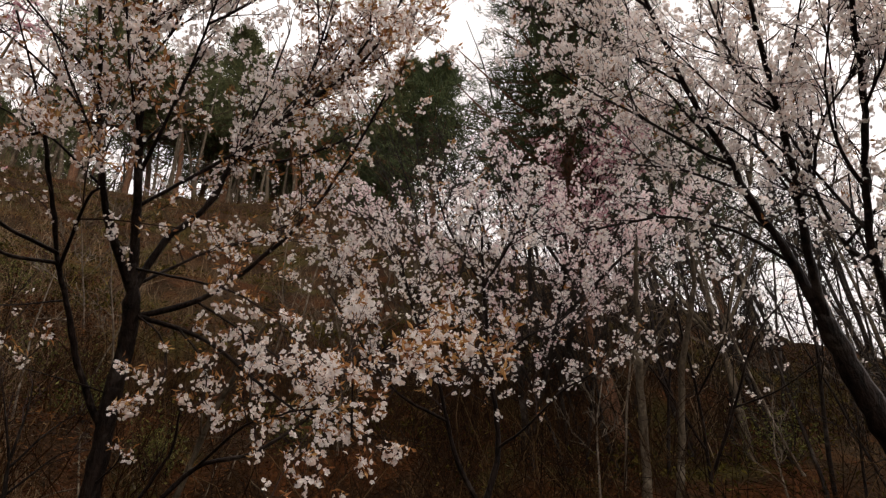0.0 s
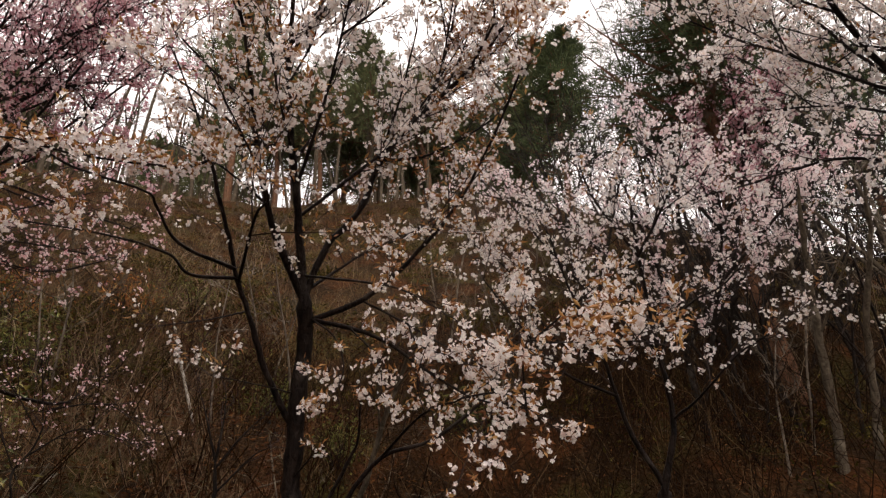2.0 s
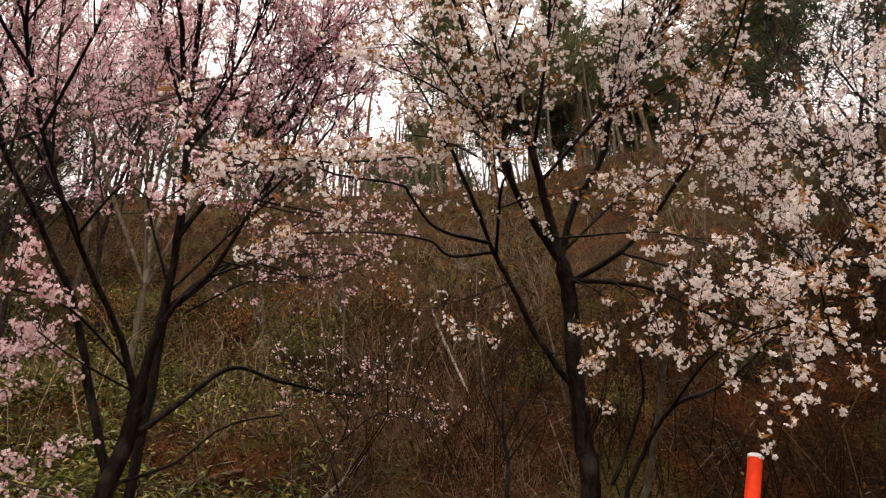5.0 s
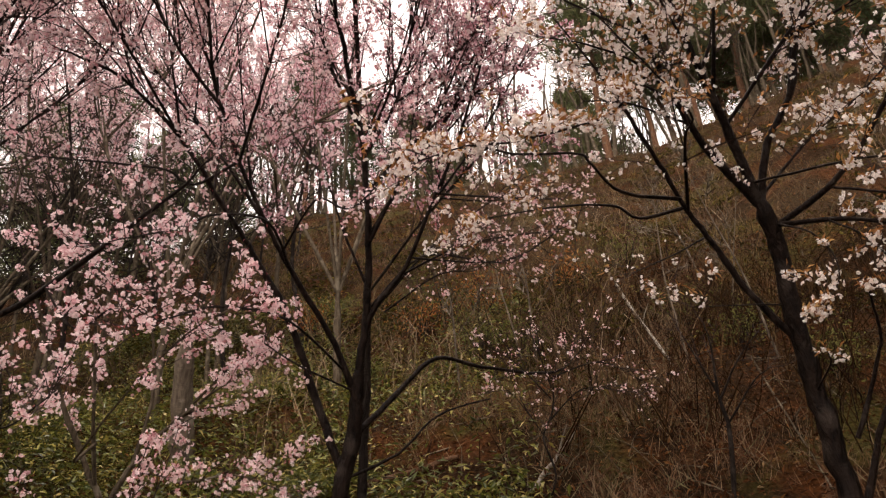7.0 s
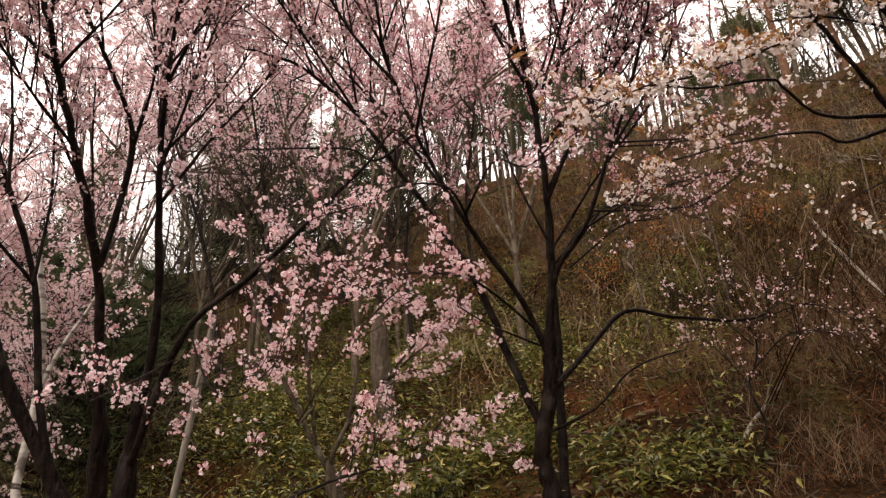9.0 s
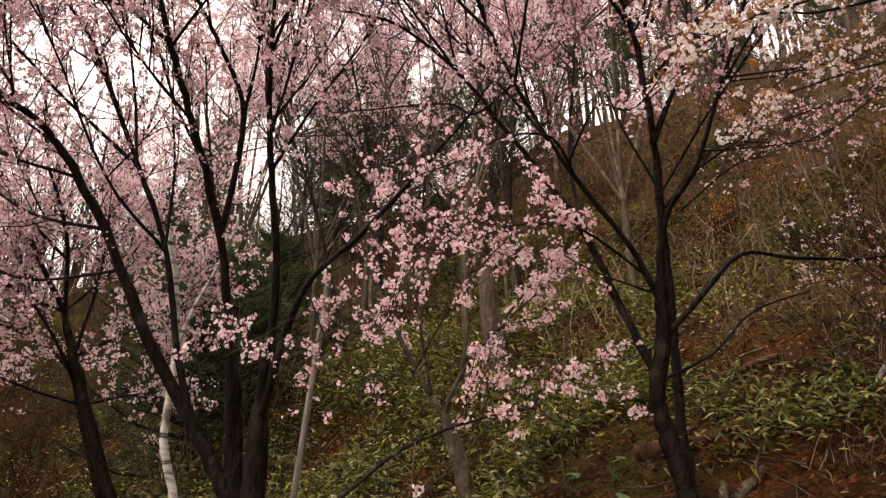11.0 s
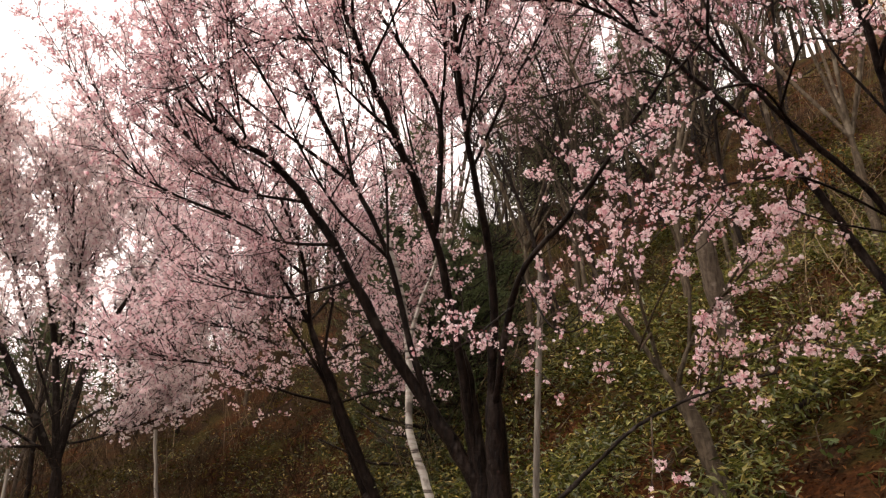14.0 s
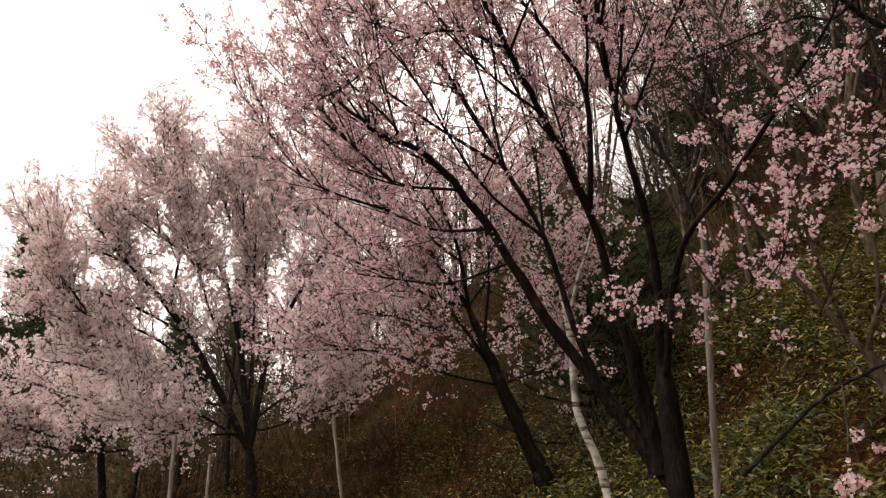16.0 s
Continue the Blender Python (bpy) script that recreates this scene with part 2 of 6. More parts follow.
def turns(rng, ways, spread=0.6):
    """Random rotations whose z axis points roughly along ways."""
    n = len(ways)
    z = ways + rng.normal(0, spread, (n, 3))
    z /= np.linalg.norm(z, axis=1)[:, None] + 1e-9
    x = np.cross(z, rng.normal(0, 1, (n, 3)))
    x /= np.linalg.norm(x, axis=1)[:, None] + 1e-9
    return np.stack([x, np.cross(z, x), z], -1)


def smooth_line(pts, per=5):
    """A Catmull-Rom line through a few control places."""
    p = np.asarray(pts, float)
    p = np.concatenate([2 * p[:1] - p[1:2], p, 2 * p[-1:] - p[-2:-1]])
    out = []
    for k in range(1, len(p) - 2):
        s = np.linspace(0, 1, per, endpoint=False)[:, None]
        a, b, c, d = p[k - 1 : k + 3]
        out.append(0.5 * (2 * b + (c - a) * s + (2 * a - 5 * b + 4 * c - d) * s**2 + (3 * b - a - 3 * c + d) * s**3))
    return np.concatenate(out + [p[-2:-1]])


def flower_template(petals, wide, kite):
    """A cupped flower of radius 1: separate petals round one centre, with gaps between them."""
    v, f = [(0, 0, 0)], []
    for k in range(petals):
        a, n = 2 * math.pi * k / petals, len(v)
        side = 0.74 if kite else 0.98
        v += [(side * math.cos(a - wide), side * math.sin(a - wide), 0.42), (side * math.cos(a + wide), side * math.sin(a + wide), 0.42)]
        f.append((0, n, n + 1))
        if kite:
            v.append((0.98 * math.cos(a), 0.98 * math.sin(a), 0.66))
            f.append((n, n + 2, n + 1))
    return v, f


FLOWER = flower_template(5, 0.6, True)
FLOWER_MID = flower_template(5, 0.5, False)
FLOWER_FAR = flower_template(4, 0.62, False)
SLIM_LEAF = ([(0, 0, 0), (0.17, 0.45, 0.09), (0, 1, -0.05), (-0.17, 0.45, 0.09)], [(0, 1, 2), (0, 2, 3)])


def part(name, me, parent, label="", kind=""):
    ob = new(name, me)
    ob.parent = parent
    return tagged(ob, label=label, kind=kind)


# ---- the lie of the land ----
UP = np.array([-math.sin(radians(62)), math.cos(radians(62))])
SIDE = np.array([-math.sin(radians(152)), math.cos(radians(152))])


def step(a, b, x):
    s = np.clip((x - a) / (b - a), 0, 1)
    return s * s * (3 - 2 * s)


def ground_z(x, y):
    """A flat verge, then a bank that steepens to a wooded ridge and dies away to both sides."""
    x, y = np.asarray(x, float), np.asarray(y, float)
    u, v = x * UP[0] + y * UP[1], x * SIDE[0] + y * SIDE[1]
    u = u + 0.45 * np.clip(-v - 2, 0, 14)
    z = 0.33 * np.clip(u, 0, 4) + 0.7 * np.clip(u - 4, 0, 1) + 0.8 * np.clip(u - 5, 0, 21) - 0.2 * np.clip(u - 26, 0, 40)
    z = z * (1 - 0.85 * step(12, 27, v)) * (1 - 0.3 * step(8, 26, -v))
    z = z + 1.2 * step(6, 16, np.hypot(x, y)) * step(9, 18, v)
    z = z + 4.2 * np.exp(-((x + 17.9) ** 2 + (y + 14.5) ** 2) / 50.0)
    ledge = 0.16 * np.sin(2.1 * u + 0.9 * np.sin(0.8 * v)) * step(4.5, 7, u)
    bumps = ledge + 0.08 * np.sin(1.7 * x + 0.6 * y) * np.sin(1.1 * y - 0.5 * x + 1) + 0.05 * np.sin(4.1 * x + 1.3) * np.sin(3.7 * y + 0.4)
    far = np.hypot(x, y)
    return z * (1 - step(70, 160, far)) + bumps * step(2, 5, far)


def ground_at(x, y):
    return float(ground_z(x, y))


def make_ground():
    r = np.concatenate([np.linspace(0.0, 26, 150), np.geomspace(26.5, 900, 60)])
    a = np.linspace(0, 2 * np.pi, 300, endpoint=False)
    rr, aa = np.meshgrid(r, a, indexing="ij")
    x, y = rr * np.cos(aa), rr * np.sin(aa)
    z = ground_z(x, y) + 0.05 * np.sin(9 * x) * np.sin(8 * y) * step(3, 5, rr) * (rr < 40)
    b = Bag()
    i, j = np.meshgrid(np.arange(len(r) - 1), np.arange(len(a)), indexing="ij")
    j2, w = (j + 1) % len(a), len(a)
    b.add(np.stack([x, y, z], -1).reshape(-1, 3), np.stack([i * w + j, (i + 1) * w + j, (i + 1) * w + j2, i * w + j2], -1).reshape(-1, 4))
    return tagged(new("ground", b.mesh("ground", SOIL, True)), "steep brown hillside covered in leaf litter and soil", "ground", kind="structure")


make_ground()


def polar_xy(azimuth, r):
    return -math.sin(radians(azimuth)) * r, math.cos(radians(azimuth)) * r


# ---- flowering trees ----
class Tree:
    """A flowering tree: limbs are given, side branches, twigs and flowers grow from them."""

    def __init__(self, name, label, category, seed, bark, petal, leaf_share=0.0, far=1.0, group="flowering cherries"):
        self.root = tagged(new(name), label, category, group)
        self.rng = np.random.default_rng(seed)
        self.bark, self.petal, self.leaf_share, self.far = bark, petal, leaf_share, far
        self.lines, self.limbs, self.based, self.grown = [], [], False, 0

    def limb(self, name, r0, r1, begin, density, *places, under=None):
        pts = [np.array(p) for p in places]
        if not self.based:
            self.based = True
            foot = pts[0] + (pts[0] - pts[1]) * 0.25
            foot[2] = ground_at(foot[0], foot[1])
            self.root.location = foot
            self.foot = foot.copy()
            if pts[0][2] - foot[2] > 0.15:
                pts = [foot - [0, 0, 0.12], *pts]
        line = smooth_line(np.array(pts) - self.foot)
        k = len(line)
        wob = self.rng.normal(0, 1, (k, 3)) * min(0.005, r0 * 0.12)
        wob[0] = wob[-1] = 0
        line = line + wob
        rad = r0 + (r1 - r0) * np.linspace(0, 1, k) ** 0.85
        if name in ("trunk", "pole"):
            rad[: max(2, k // 5)] *= np.linspace(1.35, 1.0, max(2, k // 5)) if name == "trunk" else 1
            rad[-3:] *= np.array([0.94, 0.8, 0.58]) if name == "trunk" else 1
        b = Bag()
        b.tube(line, rad * (1 + 0.06 * self.rng.normal(0, 1, k)), 9 if r0 > 0.015 else 6)
        self.limbs.append(part(name, b.mesh(name, self.bark, True), under or self.root))
        self.lines.append((line, rad, begin, density))

    def fork(self, each=2, length=0.8, rise=0.55):
        """Thinner rising branches that leave the given limbs."""
        rng = self.rng
        for (line, rad, begin, density), bearer in zip(list(self.lines), list(self.limbs)):
            if density < 0.97 or begin >= 1:
                continue
            for _ in range(each):
                k = int(rng.uniform(max(begin, 0.3), 0.95) * (len(line) - 2)) + 1
                t = line[min(k + 1, len(line) - 1)] - line[k - 1]
                t /= np.linalg.norm(t)
                w = t * 0.8 + rng.normal(0, 0.38, 3) + np.array([0, 0, rise])
                w /= np.linalg.norm(w)
                ln = length * rng.uniform(0.6, 1.3)
                mid = line[k] + w * ln * 0.5 + rng.normal(0, 0.04, 3)
                end = mid + (w + np.array([0, 0, 0.15])) * ln * 0.5
                pts = np.array([line[k], mid, end]) + self.foot
                self.limb("side_branch", min(0.011, rad[k] * 0.7), 0.003, 0.1, density, *[tuple(p) for p in pts], under=bearer)

    def grow(self, spacing=0.085, length=0.7, lift=0.26, spur=0.06, gap=0.065, bunch=4.2, size=0.0138, sub=0.17, buds=0):
        """Long shoots along the limbs, shorter shoots on those, and spurs with tight clusters of flowers on both."""
        rng, wood = self.rng, Bag()
        spots, ways, thin = [], [], self.far

        def shoot(p, w, ln, level, r):
            n = (5 if thin < 1.5 else 4) if level == 1 else 2
            q = [p]
            for _ in range(n - 1):
                w = w + rng.normal(0, 0.15, 3) + np.array([0, 0, 0.05])
                w /= np.linalg.norm(w)
                q.append(q[-1] + w * ln / (n - 1))
            q = np.array(q)
            wood.tube(q, np.linspace(r, 0.0016 * thin, n), 3, False)
            at = lambda d: q[min(n - 2, int(d / ln * (n - 1)))] + (q[min(n - 2, int(d / ln * (n - 1))) + 1] - q[min(n - 2, int(d / ln * (n - 1)))]) * (d / ln * (n - 1) - min(n - 2, int(d / ln * (n - 1))))
            d = gap * rng.uniform(0.5, 2.0)
            while d < ln:
                a = at(d)
                tw = w * 0.3 + rng.normal(0, 0.7, 3) + np.array([0, 0, 0.15])
                tw /= np.linalg.norm(tw)
                e = a + tw * spur * rng.uniform(0.3, 1.3)
                if thin < 1.5:
                    wood.tube(np.array([a, e]), [0.0016 * thin, 0.001 * thin], 3, False)
                if rng.random() < 0.9:
                    spots.append(e)
                    ways.append(tw)
                d += gap * rng.uniform(0.5, 1.6)
            spots.append(q[-1])
            ways.append(w)
            if level == 1:
                d = sub * rng.uniform(0.4, 1.0)
                while d < ln:
                    tw = w * 0.7 + rng.normal(0, 0.6, 3) + np.array([0, 0, lift * 0.6])
                    tw /= np.linalg.norm(tw)
                    shoot(at(d), tw, ln * rng.uniform(0.25, 0.5), 2, 0.0024 * thin)
                    d += sub * rng.uniform(0.6, 1.5)

        fresh, self.grown = self.lines[self.grown :], len(self.lines)
        for line, rad, begin, density in fresh:
            if density <= 0 or begin >= 1:
                continue
            seg = np.r_[0, np.cumsum(np.linalg.norm(np.diff(line, axis=0), axis=1))]
            total = seg[-1]
            along = lambda d: np.array([np.interp(d, seg, line[:, n]) for n in range(3)])
            s = begin * total
            while s < total:
                s += spacing / max(0.25, density) * rng.uniform(0.6, 1.4)
                here = min(s, total)
                t = along(min(here + 0.1, total)) - along(max(here - 0.1, 0))
                t /= np.linalg.norm(t) + 1e-9
                for _ in range(2 if here >= total else 1):
                    w = t * 0.75 + rng.normal(0, 0.5, 3) + np.array([0, 0, lift])
                    w /= np.linalg.norm(w)
                    shoot(along(here), w, length * rng.uniform(0.4, 1.25) * (1.0 - 0.45 * here / total), 1, min(0.005 * math.sqrt(thin), max(0.003, np.interp(here, seg, rad) * 0.6)))
                # clusters that sit straight on the older wood
                if rng.random() < 0.5:
                    spots.append(along(here) + rng.normal(0, 0.02, 3))
                    ways.append(t)
        part("twig_haze", wood.mesh("twig_haze", TWIG), self.root, "thin dark twigs", "stuff")
        if not bunch:
            return
        spots, ways = np.array(spots), np.array(ways)
        # leaves come in patches
        patch = np.sin(3.1 * spots[:, 0] + 1.0) * np.sin(2.7 * spots[:, 1]) * np.sin(3.3 * spots[:, 2] + 0.5)
        leafy = rng.random(len(spots)) < np.clip(self.leaf_share * (1 + 3.0 * patch), 0, 0.95)
        # full clusters beside thin ones, drawn out along their spurs
        many = np.maximum(1, rng.poisson(bunch * rng.gamma(2.2, 0.45, len(spots))))
        idx = np.repeat(np.arange(len(spots)), many)
        off = rng.normal(0, 1, (len(idx), 3))
        off /= np.linalg.norm(off, axis=1)[:, None]
        reach = size * 0.78 * np.cbrt(many)[idx] * rng.uniform(0.45, 1.35, len(idx))
        place = off * reach[:, None] + ways[idx] * (reach * rng.normal(0, 0.75, len(idx)))[:, None]
        bloom = Bag()
        v, f = FLOWER if self.far < 1.15 else FLOWER_MID if self.far < 1.9 else FLOWER_FAR
        bloom.scatter(v, f, spots[idx] + place - np.array([0, 0, size * 0.6]), turns(rng, off, 0.45), size * rng.uniform(0.7, 1.15, len(idx)))
        part("blossom", bloom.mesh("blossom", self.petal), self.root, kind="stuff")
        if buds:
            bi = np.repeat(np.arange(len(spots)), buds)
            bag = Bag()
            bag.scatter(*SLIM_LEAF, spots[bi] + rng.normal(0, size * 1.1, (len(bi), 3)), turns(rng, ways[bi], 0.8), size * rng.uniform(0.9, 1.7, len(bi)))
            part("bud", bag.mesh("bud", BUD), self.root, "dark red flower buds", "stuff")
        if leafy.any():
            li = np.repeat(np.where(leafy)[0], 6)
            leaves = Bag()
            leaves.scatter(*SLIM_LEAF, spots[li] + rng.normal(0, 0.014, (len(li), 3)) + [0, 0, 0.012], turns(rng, rng.normal(0, 1, (len(li), 3)), 0.5), rng.uniform(0.026, 0.052, len(li)))
            part("young_leaves", leaves.mesh("young_leaves", LEAF_BRONZE), self.root, "small bronze young leaves", "stuff")


white_a = Tree("cherry_tree", "white flowering cherry with bronze young leaves on the bank", "cherry tree", 1, BARK_DARK, PETAL_WHITE, 0.62, 1.0)
white_a.limb("trunk", 0.058, 0.0422, 1.00, 0.00, (-3.46, 2.77, 1.69), (-3.45, 2.76, 2.07), (-3.41, 2.71, 2.48), (-3.36, 2.66, 2.76), (-3.28, 2.60, 3.08), (-3.16, 2.52, 3.43), (-3.10, 2.43, 3.63))
white_a.limb("branch", 0.030, 0.0084, 0.34, 1.00, (-3.11, 2.44, 3.60), (-3.01, 2.31, 3.91), (-2.88, 2.13, 4.24), (-2.72, 1.93, 4.56), (-2.51, 1.77, 4.85), (-2.27, 1.59, 5.12))
white_a.limb("branch", 0.025, 0.0063, 0.34, 0.95, (-3.12, 2.45, 3.58), (-3.05, 2.18, 3.84), (-2.94, 1.99, 4.04), (-2.77, 1.77, 4.28), (-2.57, 1.56, 4.48), (-2.37, 1.29, 4.66))
white_a.limb("branch", 0.022, 0.0075, 0.34, 1.00, (-3.12, 2.46, 3.57), (-2.98, 2.49, 3.86), (-2.80, 2.58, 4.09), (-2.64, 2.58, 4.34), (-2.43, 2.64, 4.57), (-2.09, 2.75, 4.84), (-1.85, 2.74, 5.07))
white_a.limb("branch", 0.018, 0.0052, 0.34, 0.95, (-3.15, 2.51, 3.45), (-2.88, 2.69, 3.56), (-2.60, 2.78, 3.74), (-2.27, 2.81, 3.97), (-1.95, 2.75, 4.22), (-1.58, 2.61, 4.49))
white_a.limb("branch", 0.012, 0.0046, 0.12, 1.00, (-2.99, 2.28, 3.97), (-2.74, 2.47, 4.25), (-2.45, 2.66, 4.55), (-2.10, 2.81, 4.88), (-1.83, 2.84, 5.14))
white_a.limb("branch", 0.012, 0.0040, 0.12, 1.00, (-2.94, 2.21, 4.10), (-2.63, 2.10, 4.39), (-2.33, 1.97, 4.68), (-2.08, 1.83, 4.88))
white_a.limb("branch", 0.020, 0.0106, 0.60, 0.50, (-3.33, 2.64, 2.87), (-3.34, 2.41, 3.18), (-3.30, 2.25, 3.43), (-3.26, 2.11, 3.61), (-3.17, 1.95, 3.83), (-3.06, 1.74, 4.09))
white_a.limb("branch", 0.011, 0.0040, 0.40, 0.80, (-3.26, 2.10, 3.61), (-3.35, 1.88, 3.58), (-3.37, 1.75, 3.66), (-3.47, 1.47, 3.69), (-3.63, 1.02, 3.66))
white_a.limb("branch", 0.011, 0.0031, 0.50, 0.54, (-3.24, 2.08, 3.65), (-3.19, 1.71, 3.63), (-3.08, 1.51, 3.70), (-3.03, 1.42, 3.72), (-2.96, 1.06, 3.63), (-2.85, 0.82, 3.57), (-2.78, 0.61, 3.43))
white_a.limb("branch", 0.010, 0.0035, 0.15, 0.85, (-3.26, 2.12, 3.59), (-2.91, 1.95, 3.78), (-2.80, 1.94, 3.86), (-2.68, 1.66, 4.04), (-2.55, 1.37, 4.18))
white_a.limb("branch", 0.008, 0.0041, 0.20, 0.35, (-3.06, 1.74, 4.09), (-3.00, 1.57, 4.31), (-2.93, 1.36, 4.53))
white_a.limb("branch", 0.019, 0.0052, 0.68, 0.60, (-3.45, 2.76, 1.99), (-3.31, 2.83, 2.30), (-3.20, 2.87, 2.49), (-2.99, 2.96, 2.74), (-2.76, 3.12, 2.82), (-2.51, 3.22, 2.98), (-2.21, 3.27, 3.23), (-1.82, 3.34, 3.45))
white_a.limb("branch", 0.005, 0.0027, 0.05, 0.95, (-1.98, 2.90, 2.72), (-1.78, 2.63, 2.91), (-1.63, 2.62, 2.88), (-1.42, 2.59, 2.81), (-1.21, 2.54, 2.73))
white_a.limb("branch", 0.009, 0.0034, 0.12, 0.80, (-2.99, 2.96, 2.74), (-2.61, 2.88, 2.87), (-2.33, 2.87, 2.88), (-2.08, 2.82, 2.91))
white_a.limb("branch", 0.008, 0.0032, 0.25, 0.55, (-3.08, 2.41, 3.68), (-2.78, 2.47, 3.56), (-2.47, 2.51, 3.42), (-2.26, 2.52, 3.27), (-2.02, 2.51, 3.06))
white_a.limb("branch", 0.010, 0.0048, 0.12, 0.90, (-3.10, 2.46, 3.61), (-3.00, 2.80, 3.96), (-2.85, 3.06, 4.16), (-2.59, 3.35, 4.48))
white_a.limb("branch", 0.011, 0.0044, 0.12, 0.90, (-2.81, 2.57, 4.08), (-2.73, 2.60, 4.31), (-2.47, 2.54, 4.64), (-2.18, 2.41, 4.99))
white_a.limb("branch", 0.010, 0.0036, 0.20, 0.90, (-2.88, 2.14, 4.23), (-2.58, 1.78, 4.32), (-2.29, 1.49, 4.37))
white_a.limb("branch", 0.005, 0.0026, 0.90, 0.20, (-3.28, 2.60, 3.08), (-3.34, 2.33, 3.09), (-3.37, 2.10, 3.08))
white_a.limb("branch", 0.009, 0.0035, 0.20, 0.60, (-2.75, 1.75, 4.30), (-2.63, 1.44, 4.25), (-2.57, 1.19, 4.28))
white_a.limb("branch", 0.008, 0.0043, 0.25, 0.40, (-2.94, 1.98, 4.05), (-3.00, 1.75, 4.25), (-3.12, 1.56, 4.42))
white_a.limb("branch", 0.010, 0.0047, 0.20, 0.70, (-2.68, 2.59, 4.38), (-2.52, 2.89, 4.52), (-2.23, 3.11, 4.74), (-2.08, 3.17, 4.87))
white_a.limb("branch", 0.008, 0.0045, 0.10, 1.00, (-2.72, 1.93, 4.56), (-2.60, 1.99, 4.90), (-2.46, 1.94, 5.22))
white_a.limb("branch", 0.010, 0.0047, 0.10, 1.00, (-2.41, 2.68, 4.59), (-2.24, 2.72, 5.02), (-2.03, 2.62, 5.33))
white_a.limb("branch", 0.008, 0.0044, 0.10, 0.60, (-2.64, 1.87, 4.67), (-2.72, 1.60, 4.88), (-2.71, 1.46, 5.13))
white_a.limb("branch", 0.008, 0.0037, 0.10, 1.00, (-2.32, 1.96, 4.68), (-2.00, 1.95, 4.65), (-1.73, 1.89, 4.65))
white_a.limb("branch", 0.009, 0.0038, 0.20, 0.70, (-2.99, 2.07, 3.96), (-2.84, 1.77, 4.16), (-2.82, 1.46, 4.25), (-2.82, 1.24, 4.26))
white_a.limb("branch", 0.008, 0.0038, 0.25, 0.50, (-2.99, 2.08, 3.95), (-2.97, 1.72, 4.03), (-2.99, 1.48, 4.03))
white_a.fork(3, 0.9, 0.6)
white_a.grow(size=0.0138, bunch=5.8, spacing=0.085, length=0.62, gap=0.085, lift=0.2, sub=0.22)
# a long spray that droops away from the crown, full of flowers and bronze leaves
white_a.limb("branch", 0.008, 0.0030, 0.10, 2.20, (-2.73, 1.90, 4.12), (-2.75, 1.69, 4.00), (-2.84, 1.54, 3.84), (-2.88, 1.32, 3.75), (-2.88, 1.04, 3.64), (-2.87, 0.79, 3.57), (-2.90, 0.60, 3.50), (-2.90, 0.48, 3.44))
white_a.leaf_share = 1.2
white_a.grow(size=0.0142, bunch=9, spacing=0.11, length=0.15, gap=0.05, lift=0.5)
# a thin low spray with small clusters
white_a.limb("branch", 0.007, 0.0030, 0.30, 1.00, (-3.33, 2.25, 3.49), (-3.30, 2.02, 3.35), (-3.28, 1.74, 3.21))
white_a.leaf_share = 0.1
white_a.grow(size=0.0115, bunch=2.2, spacing=0.09, length=0.3, gap=0.1)
# level sprays on the open side of the trunk, clumped at their ends
white_a.limb("branch", 0.008, 0.0034, 0.10, 1.00, (-2.89, 2.69, 3.56), (-2.62, 2.78, 3.35), (-2.37, 2.80, 3.15), (-2.09, 2.79, 2.94))
white_a.limb("branch", 0.015, 0.0032, 0.15, 1.00, (-3.12, 2.53, 3.46), (-2.79, 2.70, 3.31), (-2.53, 2.80, 3.08), (-2.27, 2.87, 2.87), (-2.03, 2.90, 2.78))
white_a.limb("branch", 0.007, 0.0028, 0.25, 1.10, (-2.88, 2.61, 3.35), (-2.77, 2.66, 3.21), (-2.72, 2.69, 3.08), (-2.70, 2.67, 2.95))
white_a.limb("branch", 0.006, 0.0028, 0.20, 1.10, (-2.51, 2.78, 3.07), (-2.48, 2.76, 2.94), (-2.43, 2.76, 2.81))
white_a.limb("branch", 0.006, 0.0028, 0.35, 1.00, (-3.10, 2.51, 3.45), (-2.94, 2.54, 3.31), (-2.87, 2.56, 3.14), (-2.89, 2.55, 3.01), (-2.93, 2.47, 2.92))
white_a.limb("branch", 0.006, 0.0028, 0.20, 1.00, (-2.58, 2.74, 3.33), (-2.51, 2.75, 3.19), (-2.35, 2.80, 3.09), (-2.19, 2.83, 2.99))
white_a.limb("branch", 0.006, 0.0028, 0.20, 1.00, (-2.29, 2.82, 2.86), (-2.08, 2.85, 2.84), (-1.94, 2.86, 2.73), (-1.84, 2.90, 2.63))
white_a.leaf_share = 0.4
white_a.grow(size=0.0138, bunch=6, spacing=0.085, length=0.18, gap=0.055, lift=0.25)
# two sucker shoots beside the foot of the trunk, a few flowers on their tips
white_a.limb("branch", 0.013, 0.0050, 0.90, 0.50, (-3.31, 2.77, 2.40), (-3.20, 2.81, 2.57), (-3.10, 2.82, 2.71), (-3.02, 2.82, 2.82), (-2.95, 2.76, 2.94), (-2.91, 2.73, 3.01))
white_a.limb("branch", 0.006, 0.0030, 0.70, 0.70, (-3.36, 2.66, 2.64), (-3.20, 2.65, 2.73), (-3.15, 2.61, 2.77))
white_a.grow(size=0.014, bunch=7, spacing=0.15, length=0.06, gap=0.05, lift=0.12)

